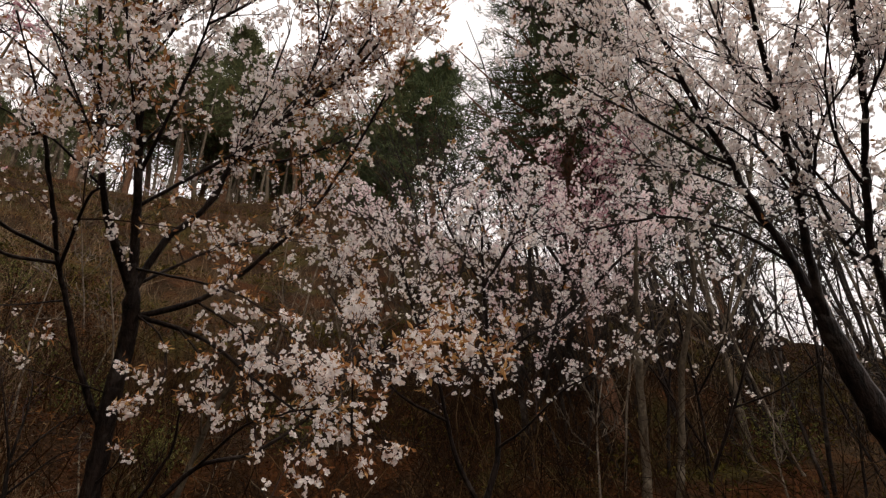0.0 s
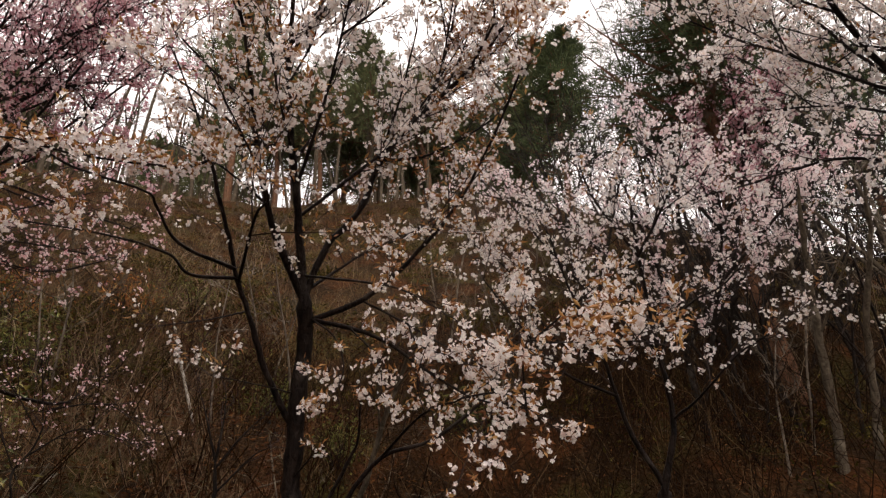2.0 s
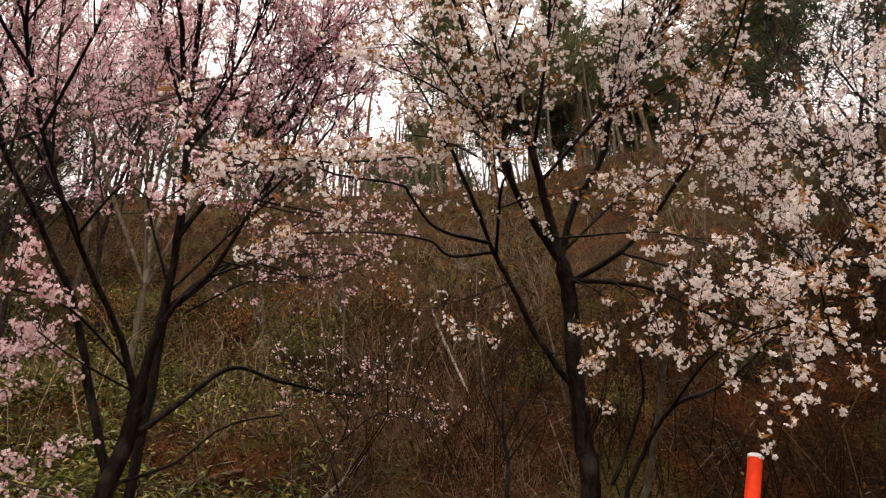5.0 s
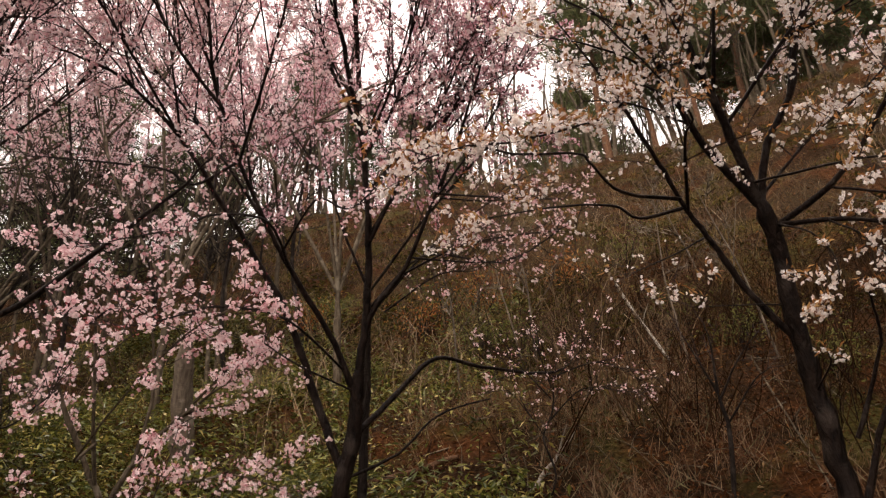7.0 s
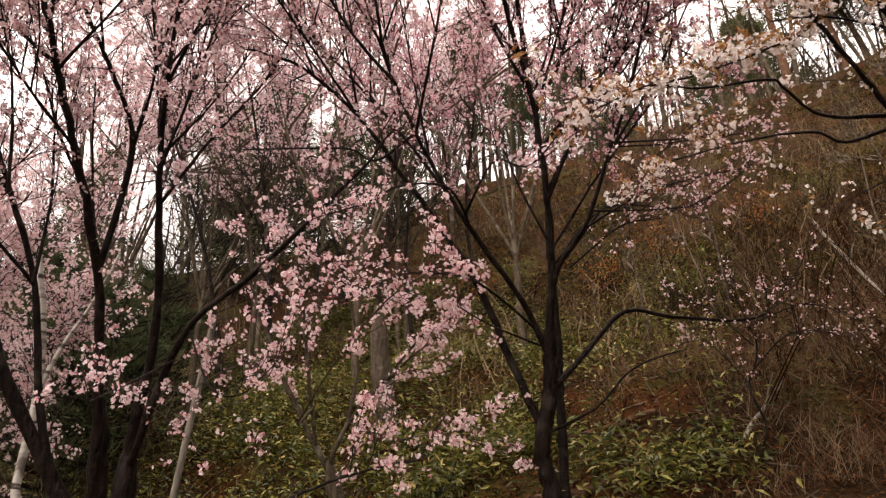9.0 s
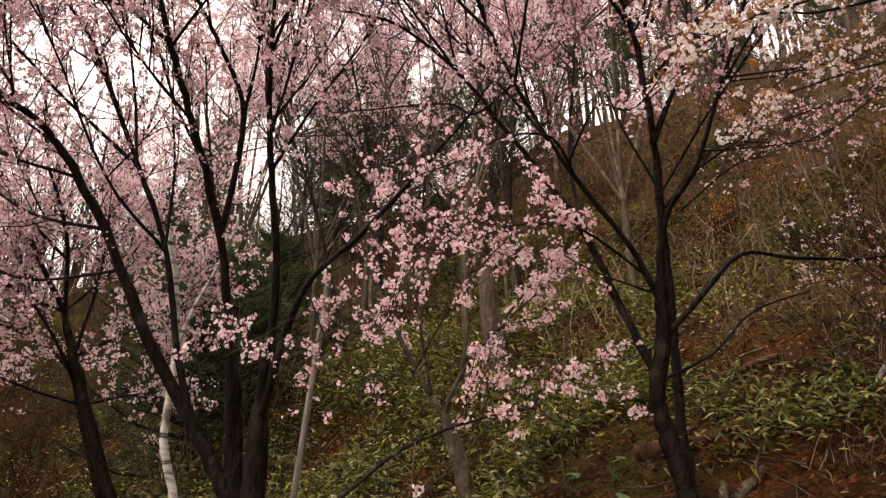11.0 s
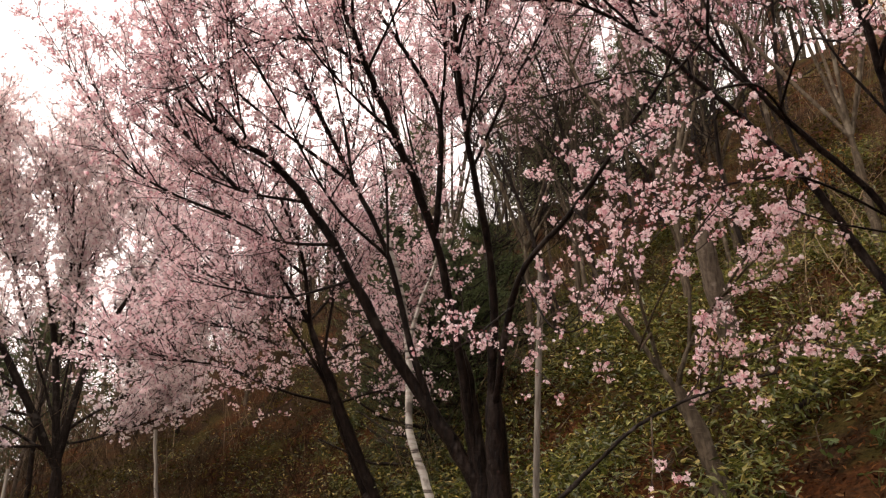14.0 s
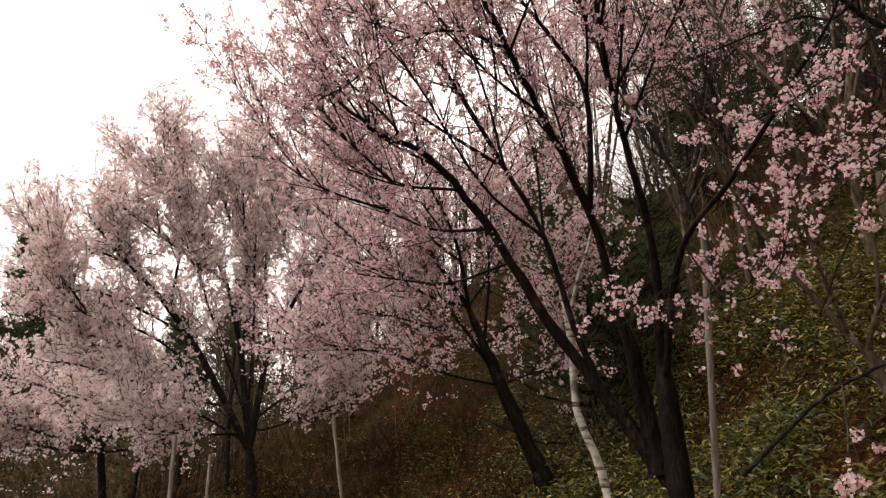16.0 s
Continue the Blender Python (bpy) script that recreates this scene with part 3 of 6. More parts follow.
white_c = Tree("cherry_tree", "small white flowering cherry with slim dark stems", "cherry tree", 2, BARK_DARK, PETAL_WHITE, 0.06, 1.2)
white_c.limb("trunk", 0.051, 0.0434, 1.00, 0.00, (-2.25, 4.75, 2.54), (-2.21, 4.72, 2.72))
white_c.limb("branch", 0.025, 0.0086, 0.30, 1.00, (-2.22, 4.72, 2.70), (-2.07, 4.72, 3.14), (-2.04, 4.62, 3.58), (-1.96, 4.41, 4.20), (-1.88, 4.26, 4.56))
white_c.limb("branch", 0.020, 0.0065, 0.35, 1.00, (-2.21, 4.72, 2.73), (-2.31, 4.55, 3.09), (-2.31, 4.34, 3.54), (-2.34, 4.09, 3.93), (-2.32, 3.83, 4.30))
white_c.limb("branch", 0.012, 0.0048, 0.30, 0.60, (-2.08, 4.72, 3.13), (-1.84, 4.67, 3.22), (-1.52, 4.61, 3.40), (-1.29, 4.59, 3.46))
white_c.limb("branch", 0.012, 0.0052, 0.30, 0.80, (-2.04, 4.62, 3.56), (-1.78, 4.60, 3.81), (-1.56, 4.70, 3.92), (-1.40, 4.74, 4.04))
white_c.limb("branch", 0.012, 0.0049, 0.30, 1.00, (-2.31, 4.45, 3.29), (-2.57, 4.25, 3.47), (-2.70, 3.97, 3.77), (-2.78, 3.70, 4.05))
white_c.limb("branch", 0.010, 0.0051, 0.20, 1.00, (-2.31, 4.34, 3.54), (-2.58, 4.20, 3.71), (-2.70, 3.92, 4.15), (-2.87, 3.66, 4.39))
white_c.limb("branch", 0.012, 0.0052, 0.20, 1.00, (-1.96, 4.42, 4.19), (-2.07, 4.13, 4.55), (-2.08, 3.97, 4.81))
white_c.limb("branch", 0.012, 0.0053, 0.20, 1.00, (-1.96, 4.41, 4.20), (-1.66, 4.39, 4.55), (-1.52, 4.38, 4.76))
white_c.limb("branch", 0.012, 0.0055, 0.20, 1.00, (-2.04, 4.62, 3.58), (-2.28, 4.48, 3.91), (-2.52, 4.26, 4.34), (-2.69, 4.01, 4.75), (-2.81, 3.85, 4.95))
white_c.grow(size=0.013, spacing=0.07, bunch=5, gap=0.09)

white_h = Tree("cherry_tree", "white flowering cherry behind the others on the slope", "cherry tree", 3, BARK, PETAL_BLUSH, 0.03, 1.6)
white_h.limb("trunk", 0.058, 0.0464, 1.00, 0.00, (-2.95, 7.02, 2.93), (-2.79, 6.93, 3.60))
white_h.limb("branch", 0.034, 0.0097, 0.35, 1.00, (-2.79, 6.93, 3.60), (-2.65, 6.70, 4.39), (-2.61, 6.24, 5.31), (-2.60, 5.81, 5.97))
white_h.limb("branch", 0.032, 0.0095, 0.35, 1.00, (-2.79, 6.93, 3.60), (-2.34, 6.67, 4.50), (-1.93, 6.32, 5.27), (-1.79, 6.00, 5.74))
white_h.limb("branch", 0.022, 0.0074, 0.20, 1.00, (-2.34, 6.67, 4.50), (-1.80, 6.67, 5.12), (-1.44, 6.51, 5.62), (-1.22, 6.39, 5.89))
white_h.limb("branch", 0.019, 0.0070, 0.30, 1.00, (-2.65, 6.70, 4.39), (-2.88, 6.10, 5.12), (-3.24, 5.42, 5.64), (-3.65, 4.90, 5.81))
white_h.limb("branch", 0.017, 0.0070, 0.20, 1.00, (-1.93, 6.32, 5.27), (-2.12, 5.84, 5.78), (-2.09, 5.49, 6.10))
white_h.limb("branch", 0.019, 0.0070, 0.20, 1.00, (-2.16, 6.52, 4.84), (-1.33, 6.39, 5.32), (-0.89, 6.26, 5.43))
white_h.grow(spacing=0.09, length=0.85, size=0.017)

white_f = Tree("cherry_tree", "leaning white flowering cherry with thick dark limbs", "cherry tree", 4, BARK_DARK, PETAL_WHITE, 0.03, 1.0)
white_f.limb("trunk", 0.078, 0.0640, 1.00, 0.00, (0.20, 4.73, 2.64), (0.17, 4.68, 2.87), (0.10, 4.58, 3.21), (0.05, 4.48, 3.45))
white_f.limb("branch", 0.033, 0.0078, 0.35, 1.00, (0.06, 4.49, 3.42), (-0.01, 4.36, 3.78), (-0.13, 4.17, 4.19), (-0.18, 4.03, 4.43), (-0.28, 3.78, 4.80), (-0.34, 3.40, 5.24), (-0.35, 3.20, 5.43))
white_f.limb("branch", 0.030, 0.0086, 0.30, 1.00, (0.07, 4.50, 3.40), (0.08, 4.30, 3.75), (0.13, 4.09, 4.04), (0.15, 3.78, 4.41), (0.17, 3.39, 4.77), (0.19, 3.15, 4.95))
white_f.limb("branch", 0.036, 0.0106, 0.35, 1.00, (0.19, 4.71, 2.73), (0.18, 4.42, 2.66), (0.26, 4.35, 2.85), (0.31, 4.26, 3.04), (0.35, 4.03, 3.49), (0.40, 3.84, 3.77), (0.49, 3.60, 4.06), (0.56, 3.26, 4.40), (0.59, 3.06, 4.56))
white_f.limb("branch", 0.014, 0.0045, 0.25, 1.00, (0.35, 4.04, 3.46), (0.26, 4.09, 3.64), (0.20, 3.98, 3.98), (0.23, 3.85, 4.26), (0.06, 3.73, 4.54), (-0.09, 3.48, 4.93))
white_f.limb("branch", 0.013, 0.0047, 0.30, 0.80, (-0.01, 4.37, 3.76), (-0.25, 4.26, 4.00), (-0.60, 4.18, 4.18), (-1.02, 4.15, 4.22), (-1.37, 4.08, 4.24))
white_f.limb("branch", 0.012, 0.0048, 0.30, 1.00, (-0.16, 4.08, 4.35), (-0.30, 4.04, 4.47), (-0.59, 3.87, 4.76), (-0.84, 3.71, 4.97), (-1.05, 3.53, 5.17))
white_f.limb("branch", 0.011, 0.0041, 0.20, 1.00, (0.20, 3.98, 3.98), (0.30, 3.76, 4.16), (0.48, 3.57, 4.27), (0.65, 3.40, 4.33))
white_f.limb("branch", 0.010, 0.0042, 0.20, 1.00, (0.15, 3.77, 4.42), (0.29, 3.51, 4.52), (0.41, 3.27, 4.68))
white_f.limb("branch", 0.009, 0.0049, 0.20, 1.00, (-0.28, 3.78, 4.80), (-0.57, 3.67, 5.14), (-0.82, 3.50, 5.38))
white_f.limb("branch", 0.011, 0.0041, 0.20, 1.00, (0.26, 4.09, 3.65), (0.46, 3.97, 3.76), (0.68, 3.77, 3.82))
white_f.limb("branch", 0.009, 0.0049, 0.20, 1.00, (-0.13, 4.17, 4.19), (-0.47, 4.18, 4.50), (-0.80, 4.17, 4.67))
white_f.limb("branch", 0.017, 0.0052, 0.20, 1.00, (0.32, 4.06, 3.52), (0.60, 3.83, 3.73), (0.75, 3.57, 3.91), (0.85, 3.27, 4.10))
white_f.limb("branch", 0.010, 0.0047, 0.10, 1.00, (0.16, 3.75, 4.43), (0.02, 3.63, 4.70), (-0.01, 3.52, 5.02), (0.00, 3.40, 5.28))
white_f.limb("branch", 0.011, 0.0039, 0.15, 1.00, (0.40, 3.84, 3.77), (0.34, 3.64, 3.98), (0.36, 3.42, 4.17), (0.44, 3.19, 4.32))
white_f.limb("branch", 0.011, 0.0051, 0.15, 1.00, (-0.18, 4.03, 4.43), (-0.29, 4.05, 4.70), (-0.46, 3.89, 5.08), (-0.63, 3.72, 5.38), (-0.75, 3.59, 5.59))
white_f.limb("branch", 0.011, 0.0038, 0.10, 1.00, (0.49, 3.59, 4.07), (0.61, 3.31, 4.12), (0.70, 3.12, 4.17))
white_f.limb("branch", 0.010, 0.0049, 0.15, 1.00, (0.13, 4.09, 4.04), (0.00, 4.06, 4.39), (-0.22, 4.04, 4.70), (-0.48, 4.15, 4.76))
white_f.limb("branch", 0.009, 0.0049, 0.20, 0.80, (0.08, 4.30, 3.75), (-0.03, 4.36, 3.94), (-0.22, 4.37, 4.22), (-0.46, 4.40, 4.42))
white_f.limb("branch", 0.010, 0.0046, 0.10, 0.90, (0.33, 4.05, 3.52), (0.35, 4.17, 3.85), (0.41, 4.20, 4.16))
white_f.fork(3, 0.85, 0.6)
white_f.grow(size=0.0135, bunch=6, spacing=0.1, length=0.65, gap=0.095)

pink_b = Tree("cherry_tree", "pink flowering cherry with several dark stems", "cherry tree", 5, BARK_DARK, PETAL_PINK, 0.0, 1.0)
pink_b.limb("trunk", 0.064, 0.0417, 1.00, 0.00, (-4.76, 0.58, 1.66), (-4.78, 0.55, 1.87), (-4.78, 0.51, 2.09), (-4.77, 0.46, 2.30), (-4.75, 0.44, 2.45), (-4.71, 0.49, 2.63), (-4.63, 0.52, 2.88), (-4.55, 0.53, 3.13))
pink_b.limb("branch", 0.029, 0.0092, 0.52, 1.00, (-4.56, 0.53, 3.10), (-4.44, 0.56, 3.46), (-4.28, 0.55, 3.85), (-4.03, 0.49, 4.32), (-3.77, 0.37, 4.71), (-3.50, 0.24, 5.04), (-3.29, 0.16, 5.27))
pink_b.limb("branch", 0.022, 0.0060, 0.52, 0.90, (-4.56, 0.53, 3.10), (-4.44, 0.58, 3.42), (-4.29, 0.78, 3.70), (-4.05, 0.94, 4.10), (-3.82, 1.06, 4.40), (-3.52, 1.14, 4.73))
pink_b.limb("branch", 0.022, 0.0070, 0.52, 1.00, (-4.61, 0.52, 2.94), (-4.49, 0.37, 3.26), (-4.28, 0.08, 3.64), (-4.15, -0.06, 3.84), (-3.92, -0.24, 4.13), (-3.62, -0.39, 4.43), (-3.28, -0.44, 4.72))
pink_b.limb("branch", 0.030, 0.0060, 0.52, 1.00, (-4.73, 0.47, 2.52), (-4.72, 0.28, 3.01), (-4.58, 0.11, 3.42), (-4.42, -0.11, 3.75), (-4.30, -0.27, 3.95), (-4.01, -0.59, 4.32), (-3.78, -0.91, 4.53), (-3.64, -1.23, 4.57))
pink_b.limb("branch", 0.020, 0.0091, 0.80, 0.30, (-4.67, 0.51, 2.74), (-4.81, 0.82, 3.08), (-4.90, 1.09, 3.34), (-5.03, 1.44, 3.34), (-5.17, 1.94, 3.35), (-5.20, 2.15, 3.41))
pink_b.limb("branch", 0.012, 0.0049, 0.85, 0.20, (-4.73, 0.46, 2.51), (-4.80, 0.80, 2.68), (-4.86, 1.08, 2.94), (-4.91, 1.45, 3.07))
pink_b.limb("branch", 0.009, 0.0049, 0.35, 0.70, (-4.44, 0.56, 3.46), (-4.41, 0.92, 3.85), (-4.43, 1.37, 3.85), (-4.39, 1.60, 3.90), (-4.28, 1.87, 4.07))
pink_b.limb("branch", 0.007, 0.0049, 0.20, 0.40, (-4.05, 0.94, 4.10), (-4.14, 1.26, 4.17), (-4.17, 1.57, 4.20), (-4.18, 1.86, 4.23))
pink_b.limb("branch", 0.009, 0.0042, 0.50, 0.40, (-3.92, -0.24, 4.13), (-3.99, -0.48, 3.99), (-3.92, -0.63, 4.03), (-3.84, -0.92, 3.99), (-3.76, -1.18, 3.94))
pink_b.limb("branch", 0.010, 0.0032, 0.45, 0.80, (-4.28, 0.08, 3.64), (-3.88, -0.05, 3.71), (-3.60, -0.30, 3.57), (-3.42, -0.46, 3.37), (-3.19, -0.61, 3.18))
pink_b.limb("branch", 0.009, 0.0033, 0.20, 0.90, (-4.23, 0.03, 3.72), (-3.73, 0.19, 3.78), (-3.52, 0.35, 3.61), (-3.11, 0.47, 3.54))
pink_b.limb("branch", 0.009, 0.0031, 0.50, 0.75, (-4.55, 0.44, 3.11), (-4.09, 0.08, 3.23), (-3.69, -0.25, 3.11), (-3.45, -0.43, 2.94), (-3.26, -0.53, 2.82))
pink_b.limb("branch", 0.013, 0.0046, 0.30, 1.00, (-4.28, 0.55, 3.84), (-4.00, 0.76, 4.26), (-3.80, 0.92, 4.56), (-3.54, 1.07, 4.89))
pink_b.limb("branch", 0.013, 0.0044, 0.34, 1.00, (-4.03, 0.49, 4.32), (-3.76, 0.60, 4.59), (-3.44, 0.70, 4.84), (-3.18, 0.74, 5.02))
pink_b.limb("branch", 0.011, 0.0041, 0.34, 1.00, (-3.92, -0.24, 4.13), (-3.63, -0.14, 4.42), (-3.33, -0.05, 4.65), (-3.07, 0.00, 4.80))
pink_b.limb("branch", 0.011, 0.0041, 0.20, 1.00, (-3.72, -0.34, 4.33), (-3.45, -0.56, 4.47), (-3.24, -0.69, 4.61), (-3.03, -0.76, 4.74))
pink_b.limb("branch", 0.010, 0.0042, 0.34, 1.00, (-4.01, -0.59, 4.32), (-3.66, -0.80, 4.52), (-3.34, -0.97, 4.65), (-3.12, -1.05, 4.72))
pink_b.limb("branch", 0.011, 0.0047, 0.30, 1.00, (-4.15, -0.06, 3.84), (-4.01, -0.40, 4.29), (-3.88, -0.68, 4.59), (-3.73, -0.95, 4.87))
pink_b.limb("branch", 0.007, 0.0039, 0.50, 0.50, (-4.59, 0.50, 3.00), (-4.31, 0.16, 3.05), (-4.07, -0.03, 3.08))
pink_b.limb("branch", 0.010, 0.0048, 0.30, 0.80, (-4.39, 0.56, 3.59), (-4.34, 0.40, 3.96), (-4.29, 0.29, 4.27), (-4.24, 0.07, 4.58))
pink_b.limb("branch", 0.009, 0.0049, 0.30, 0.50, (-4.06, 0.96, 4.10), (-3.93, 1.24, 4.51), (-3.76, 1.42, 4.84), (-3.65, 1.53, 5.04))
pink_b.limb("branch", 0.009, 0.0051, 0.35, 0.70, (-4.46, 0.55, 3.40), (-4.53, 0.74, 3.66), (-4.49, 1.06, 4.03), (-4.37, 1.63, 4.48))
pink_b.fork(5, 1.0, 0.75)
pink_b.grow(size=0.0128, bunch=5, spacing=0.1, length=0.55, gap=0.12, buds=4)
# thin sprays over the bank with small clusters
pink_b.limb("branch", 0.008, 0.0030, 0.20, 1.00, (-4.37, 0.78, 3.69), (-4.21, 1.12, 3.83), (-4.08, 1.44, 3.86), (-3.98, 1.68, 3.85))
pink_b.limb("branch", 0.007, 0.0030, 0.20, 1.00, (-4.31, 0.83, 3.78), (-4.25, 1.15, 3.74), (-4.17, 1.44, 3.71))
pink_b.limb("branch", 0.007, 0.0030, 0.20, 1.00, (-4.05, 0.94, 4.07), (-3.97, 1.26, 4.03), (-3.87, 1.54, 4.03))
pink_b.limb("branch", 0.007, 0.0030, 0.20, 1.00, (-4.58, 0.69, 3.52), (-4.42, 1.01, 3.72), (-4.34, 1.24, 3.73))
pink_b.grow(size=0.0108, bunch=2.2, spacing=0.06, length=0.5, gap=0.08, buds=2, lift=0.1)

pink_r = Tree("cherry_tree", "deep rose flowering cherry growing close behind another one", "cherry tree", 54, BARK, PETAL_ROSE, 0.0, 1.1)
pink_r.limb("trunk", 0.036, 0.0120, 0.75, 0.60, (-5.05, 0.60, 2.28), (-5.00, 0.61, 2.69), (-4.88, 0.62, 3.18), (-4.71, 0.60, 3.67), (-4.50, 0.58, 4.11), (-4.28, 0.52, 4.50), (-4.01, 0.45, 4.89), (-3.76, 0.40, 5.19), (-3.53, 0.35, 5.43))
pink_r.limb("branch", 0.015, 0.0050, 0.30, 1.00, (-4.32, 0.52, 4.51), (-4.04, 0.70, 4.79), (-3.74, 0.80, 5.06), (-3.48, 0.85, 5.26))
pink_r.limb("branch", 0.017, 0.0050, 0.35, 1.00, (-4.57, 0.59, 4.06), (-4.25, 0.85, 4.45), (-3.97, 1.07, 4.73), (-3.65, 1.22, 5.00))
pink_r.limb("branch", 0.013, 0.0050, 0.25, 1.00, (-4.43, 0.56, 4.33), (-4.10, 0.92, 4.63), (-3.84, 1.20, 4.78), (-3.63, 1.44, 4.86))
pink_r.limb("branch", 0.013, 0.0050, 0.30, 1.00, (-4.23, 0.50, 4.65), (-4.00, 0.30, 4.91), (-3.76, 0.17, 5.13), (-3.53, 0.10, 5.32))
pink_r.limb("branch", 0.011, 0.0040, 0.25, 1.00, (-4.73, 0.61, 3.72), (-4.40, 0.94, 4.13), (-4.07, 1.24, 4.42), (-3.83, 1.41, 4.58))
pink_r.limb("branch", 0.010, 0.0040, 0.25, 1.00, (-4.05, 0.71, 4.80), (-3.85, 0.96, 4.92), (-3.61, 1.15, 5.07))
pink_r.limb("branch", 0.010, 0.0040, 0.30, 0.90, (-4.26, 0.51, 4.60), (-3.96, 0.63, 4.89), (-3.63, 0.60, 5.19))
pink_r.fork(4, 0.8, 0.6)
pink_r.grow(size=0.0122, bunch=4.5, spacing=0.085, length=0.5, gap=0.1, buds=3)

pink_s = Tree("cherry_tree", "thin pink flowering cherry sapling with tiny clusters on the bank", "cherry tree", 51, BARK, PETAL_PINK, 0.0, 1.2)
pink_s.limb("trunk", 0.009, 0.0060, 0.60, 0.60, (-5.24, 1.88, 2.38), (-5.15, 1.95, 2.62), (-5.12, 1.88, 2.86), (-5.07, 1.95, 3.04), (-4.98, 1.95, 3.26))
pink_s.limb("branch", 0.006, 0.0025, 0.20, 1.00, (-5.04, 1.94, 3.12), (-5.04, 1.71, 3.37), (-5.06, 1.47, 3.53))
pink_s.limb("branch", 0.006, 0.0025, 0.20, 1.00, (-5.01, 1.94, 3.19), (-4.96, 1.86, 3.42), (-4.92, 1.79, 3.58))
pink_s.limb("branch", 0.006, 0.0025, 0.20, 1.00, (-5.00, 1.95, 3.23), (-4.85, 2.12, 3.41), (-4.73, 2.23, 3.56))
pink_s.limb("branch", 0.006, 0.0025, 0.20, 1.00, (-4.98, 1.95, 3.26), (-4.82, 2.25, 3.32), (-4.74, 2.51, 3.16))
pink_s.limb("branch", 0.006, 0.0025, 0.20, 1.00, (-5.09, 1.93, 2.98), (-4.93, 2.14, 3.16), (-4.81, 2.42, 3.11))
pink_s.limb("branch", 0.005, 0.0025, 0.30, 1.00, (-5.13, 1.92, 2.84), (-5.12, 1.73, 3.12), (-5.12, 1.56, 3.28))
pink_s.grow(size=0.0082, bunch=1.8, spacing=0.05, length=0.38, gap=0.085, spur=0.03, buds=2, lift=0.15)

bare_s = Tree("bare_tree", "thin dark leafless young tree with fine twigs on the bank", "tree", 52, BARK, PETAL_PINK, group="")
bare_s.limb("trunk", 0.018, 0.0120, 1.00, 0.00, (-4.63, 2.91, 2.29), (-4.52, 2.93, 2.75), (-4.48, 2.88, 3.00))
bare_s.limb("branch", 0.010, 0.0030, 0.20, 0.50, (-4.48, 2.88, 3.00), (-4.46, 2.76, 3.26), (-4.45, 2.68, 3.42))
bare_s.limb("branch", 0.010, 0.0030, 0.20, 0.50, (-4.48, 2.88, 3.00), (-4.39, 2.85, 3.28), (-4.35, 2.81, 3.44))
bare_s.limb("branch", 0.009, 0.0030, 0.20, 0.50, (-4.48, 2.89, 2.96), (-4.34, 2.99, 3.18), (-4.20, 3.08, 3.32))
bare_s.limb("branch", 0.008, 0.0030, 0.20, 0.50, (-4.52, 2.92, 2.79), (-4.34, 3.06, 3.03), (-4.25, 3.14, 3.10))
bare_s.grow(bunch=0, spacing=0.07, length=0.35, gap=0.12, lift=0.2)

grey_s = Tree("bare_tree", "slim grey lichen-covered leafless stem behind the cherry", "tree", 55, BARK_GREY, PETAL_WHITE, group="")
grey_s.limb("trunk", 0.026, 0.0120, 1.00, 0.00, (-3.85, 3.38, 2.25), (-3.66, 3.37, 2.56), (-3.48, 3.36, 2.90), (-3.28, 3.32, 3.23), (-3.10, 3.29, 3.45), (-2.90, 3.26, 3.66))
grey_s.limb("branch", 0.009, 0.0030, 0.30, 0.50, (-3.40, 3.35, 3.04), (-3.26, 3.19, 3.24), (-3.11, 3.07, 3.44))
grey_s.limb("branch", 0.009, 0.0030, 0.30, 0.50, (-3.27, 3.32, 3.26), (-2.98, 3.27, 3.42), (-2.76, 3.22, 3.57))
grey_s.grow(bunch=0, spacing=0.1, length=0.35, gap=0.14, lift=0.2)

pink_e = Tree("cherry_tree", "small pink flowering cherry with sparse blossom among bamboo grass", "cherry tree", 6, BARK_GREY, PETAL_PINK, 0.0, 1.1)
pink_e.limb("trunk", 0.068, 0.0522, 1.00, 0.00, (-5.46, -0.75, 1.77), (-5.41, -0.83, 2.17), (-5.35, -0.92, 2.48))
pink_e.limb("branch", 0.024, 0.0070, 0.30, 0.55, (-5.36, -0.90, 2.42), (-5.29, -1.13, 2.84), (-5.20, -1.30, 3.21), (-5.07, -1.43, 3.58), (-4.93, -1.55, 3.90))
pink_e.limb("branch", 0.020, 0.0065, 0.30, 0.70, (-5.35, -0.92, 2.48), (-5.26, -0.79, 2.72), (-5.15, -0.54, 2.99), (-5.02, -0.31, 3.20))
pink_e.limb("branch", 0.015, 0.0047, 0.30, 0.60, (-5.33, -1.00, 2.59), (-5.06, -1.03, 3.02), (-4.79, -1.03, 3.38), (-4.47, -1.05, 3.74))
pink_e.limb("branch", 0.015, 0.0053, 0.40, 0.40, (-5.26, -0.79, 2.71), (-5.27, -0.73, 3.21), (-5.14, -0.80, 3.70), (-5.01, -0.83, 4.10))
pink_e.limb("branch", 0.010, 0.0043, 0.20, 0.90, (-5.15, -0.54, 2.98), (-4.69, -0.19, 3.11), (-4.42, -0.00, 3.13))
pink_e.limb("branch", 0.010, 0.0045, 0.20, 0.80, (-5.20, -1.30, 3.21), (-4.81, -1.48, 3.00), (-4.47, -1.59, 2.77))
pink_e.bark = BARK
pink_e.limb("branch", 0.014, 0.0048, 0.55, 0.70, (-3.98, -1.35, 1.73), (-3.99, -1.11, 1.92), (-3.99, -0.90, 2.07), (-3.98, -0.63, 2.17), (-3.96, -0.40, 2.22), (-3.94, -0.23, 2.24))
pink_e.bark = BARK_GREY
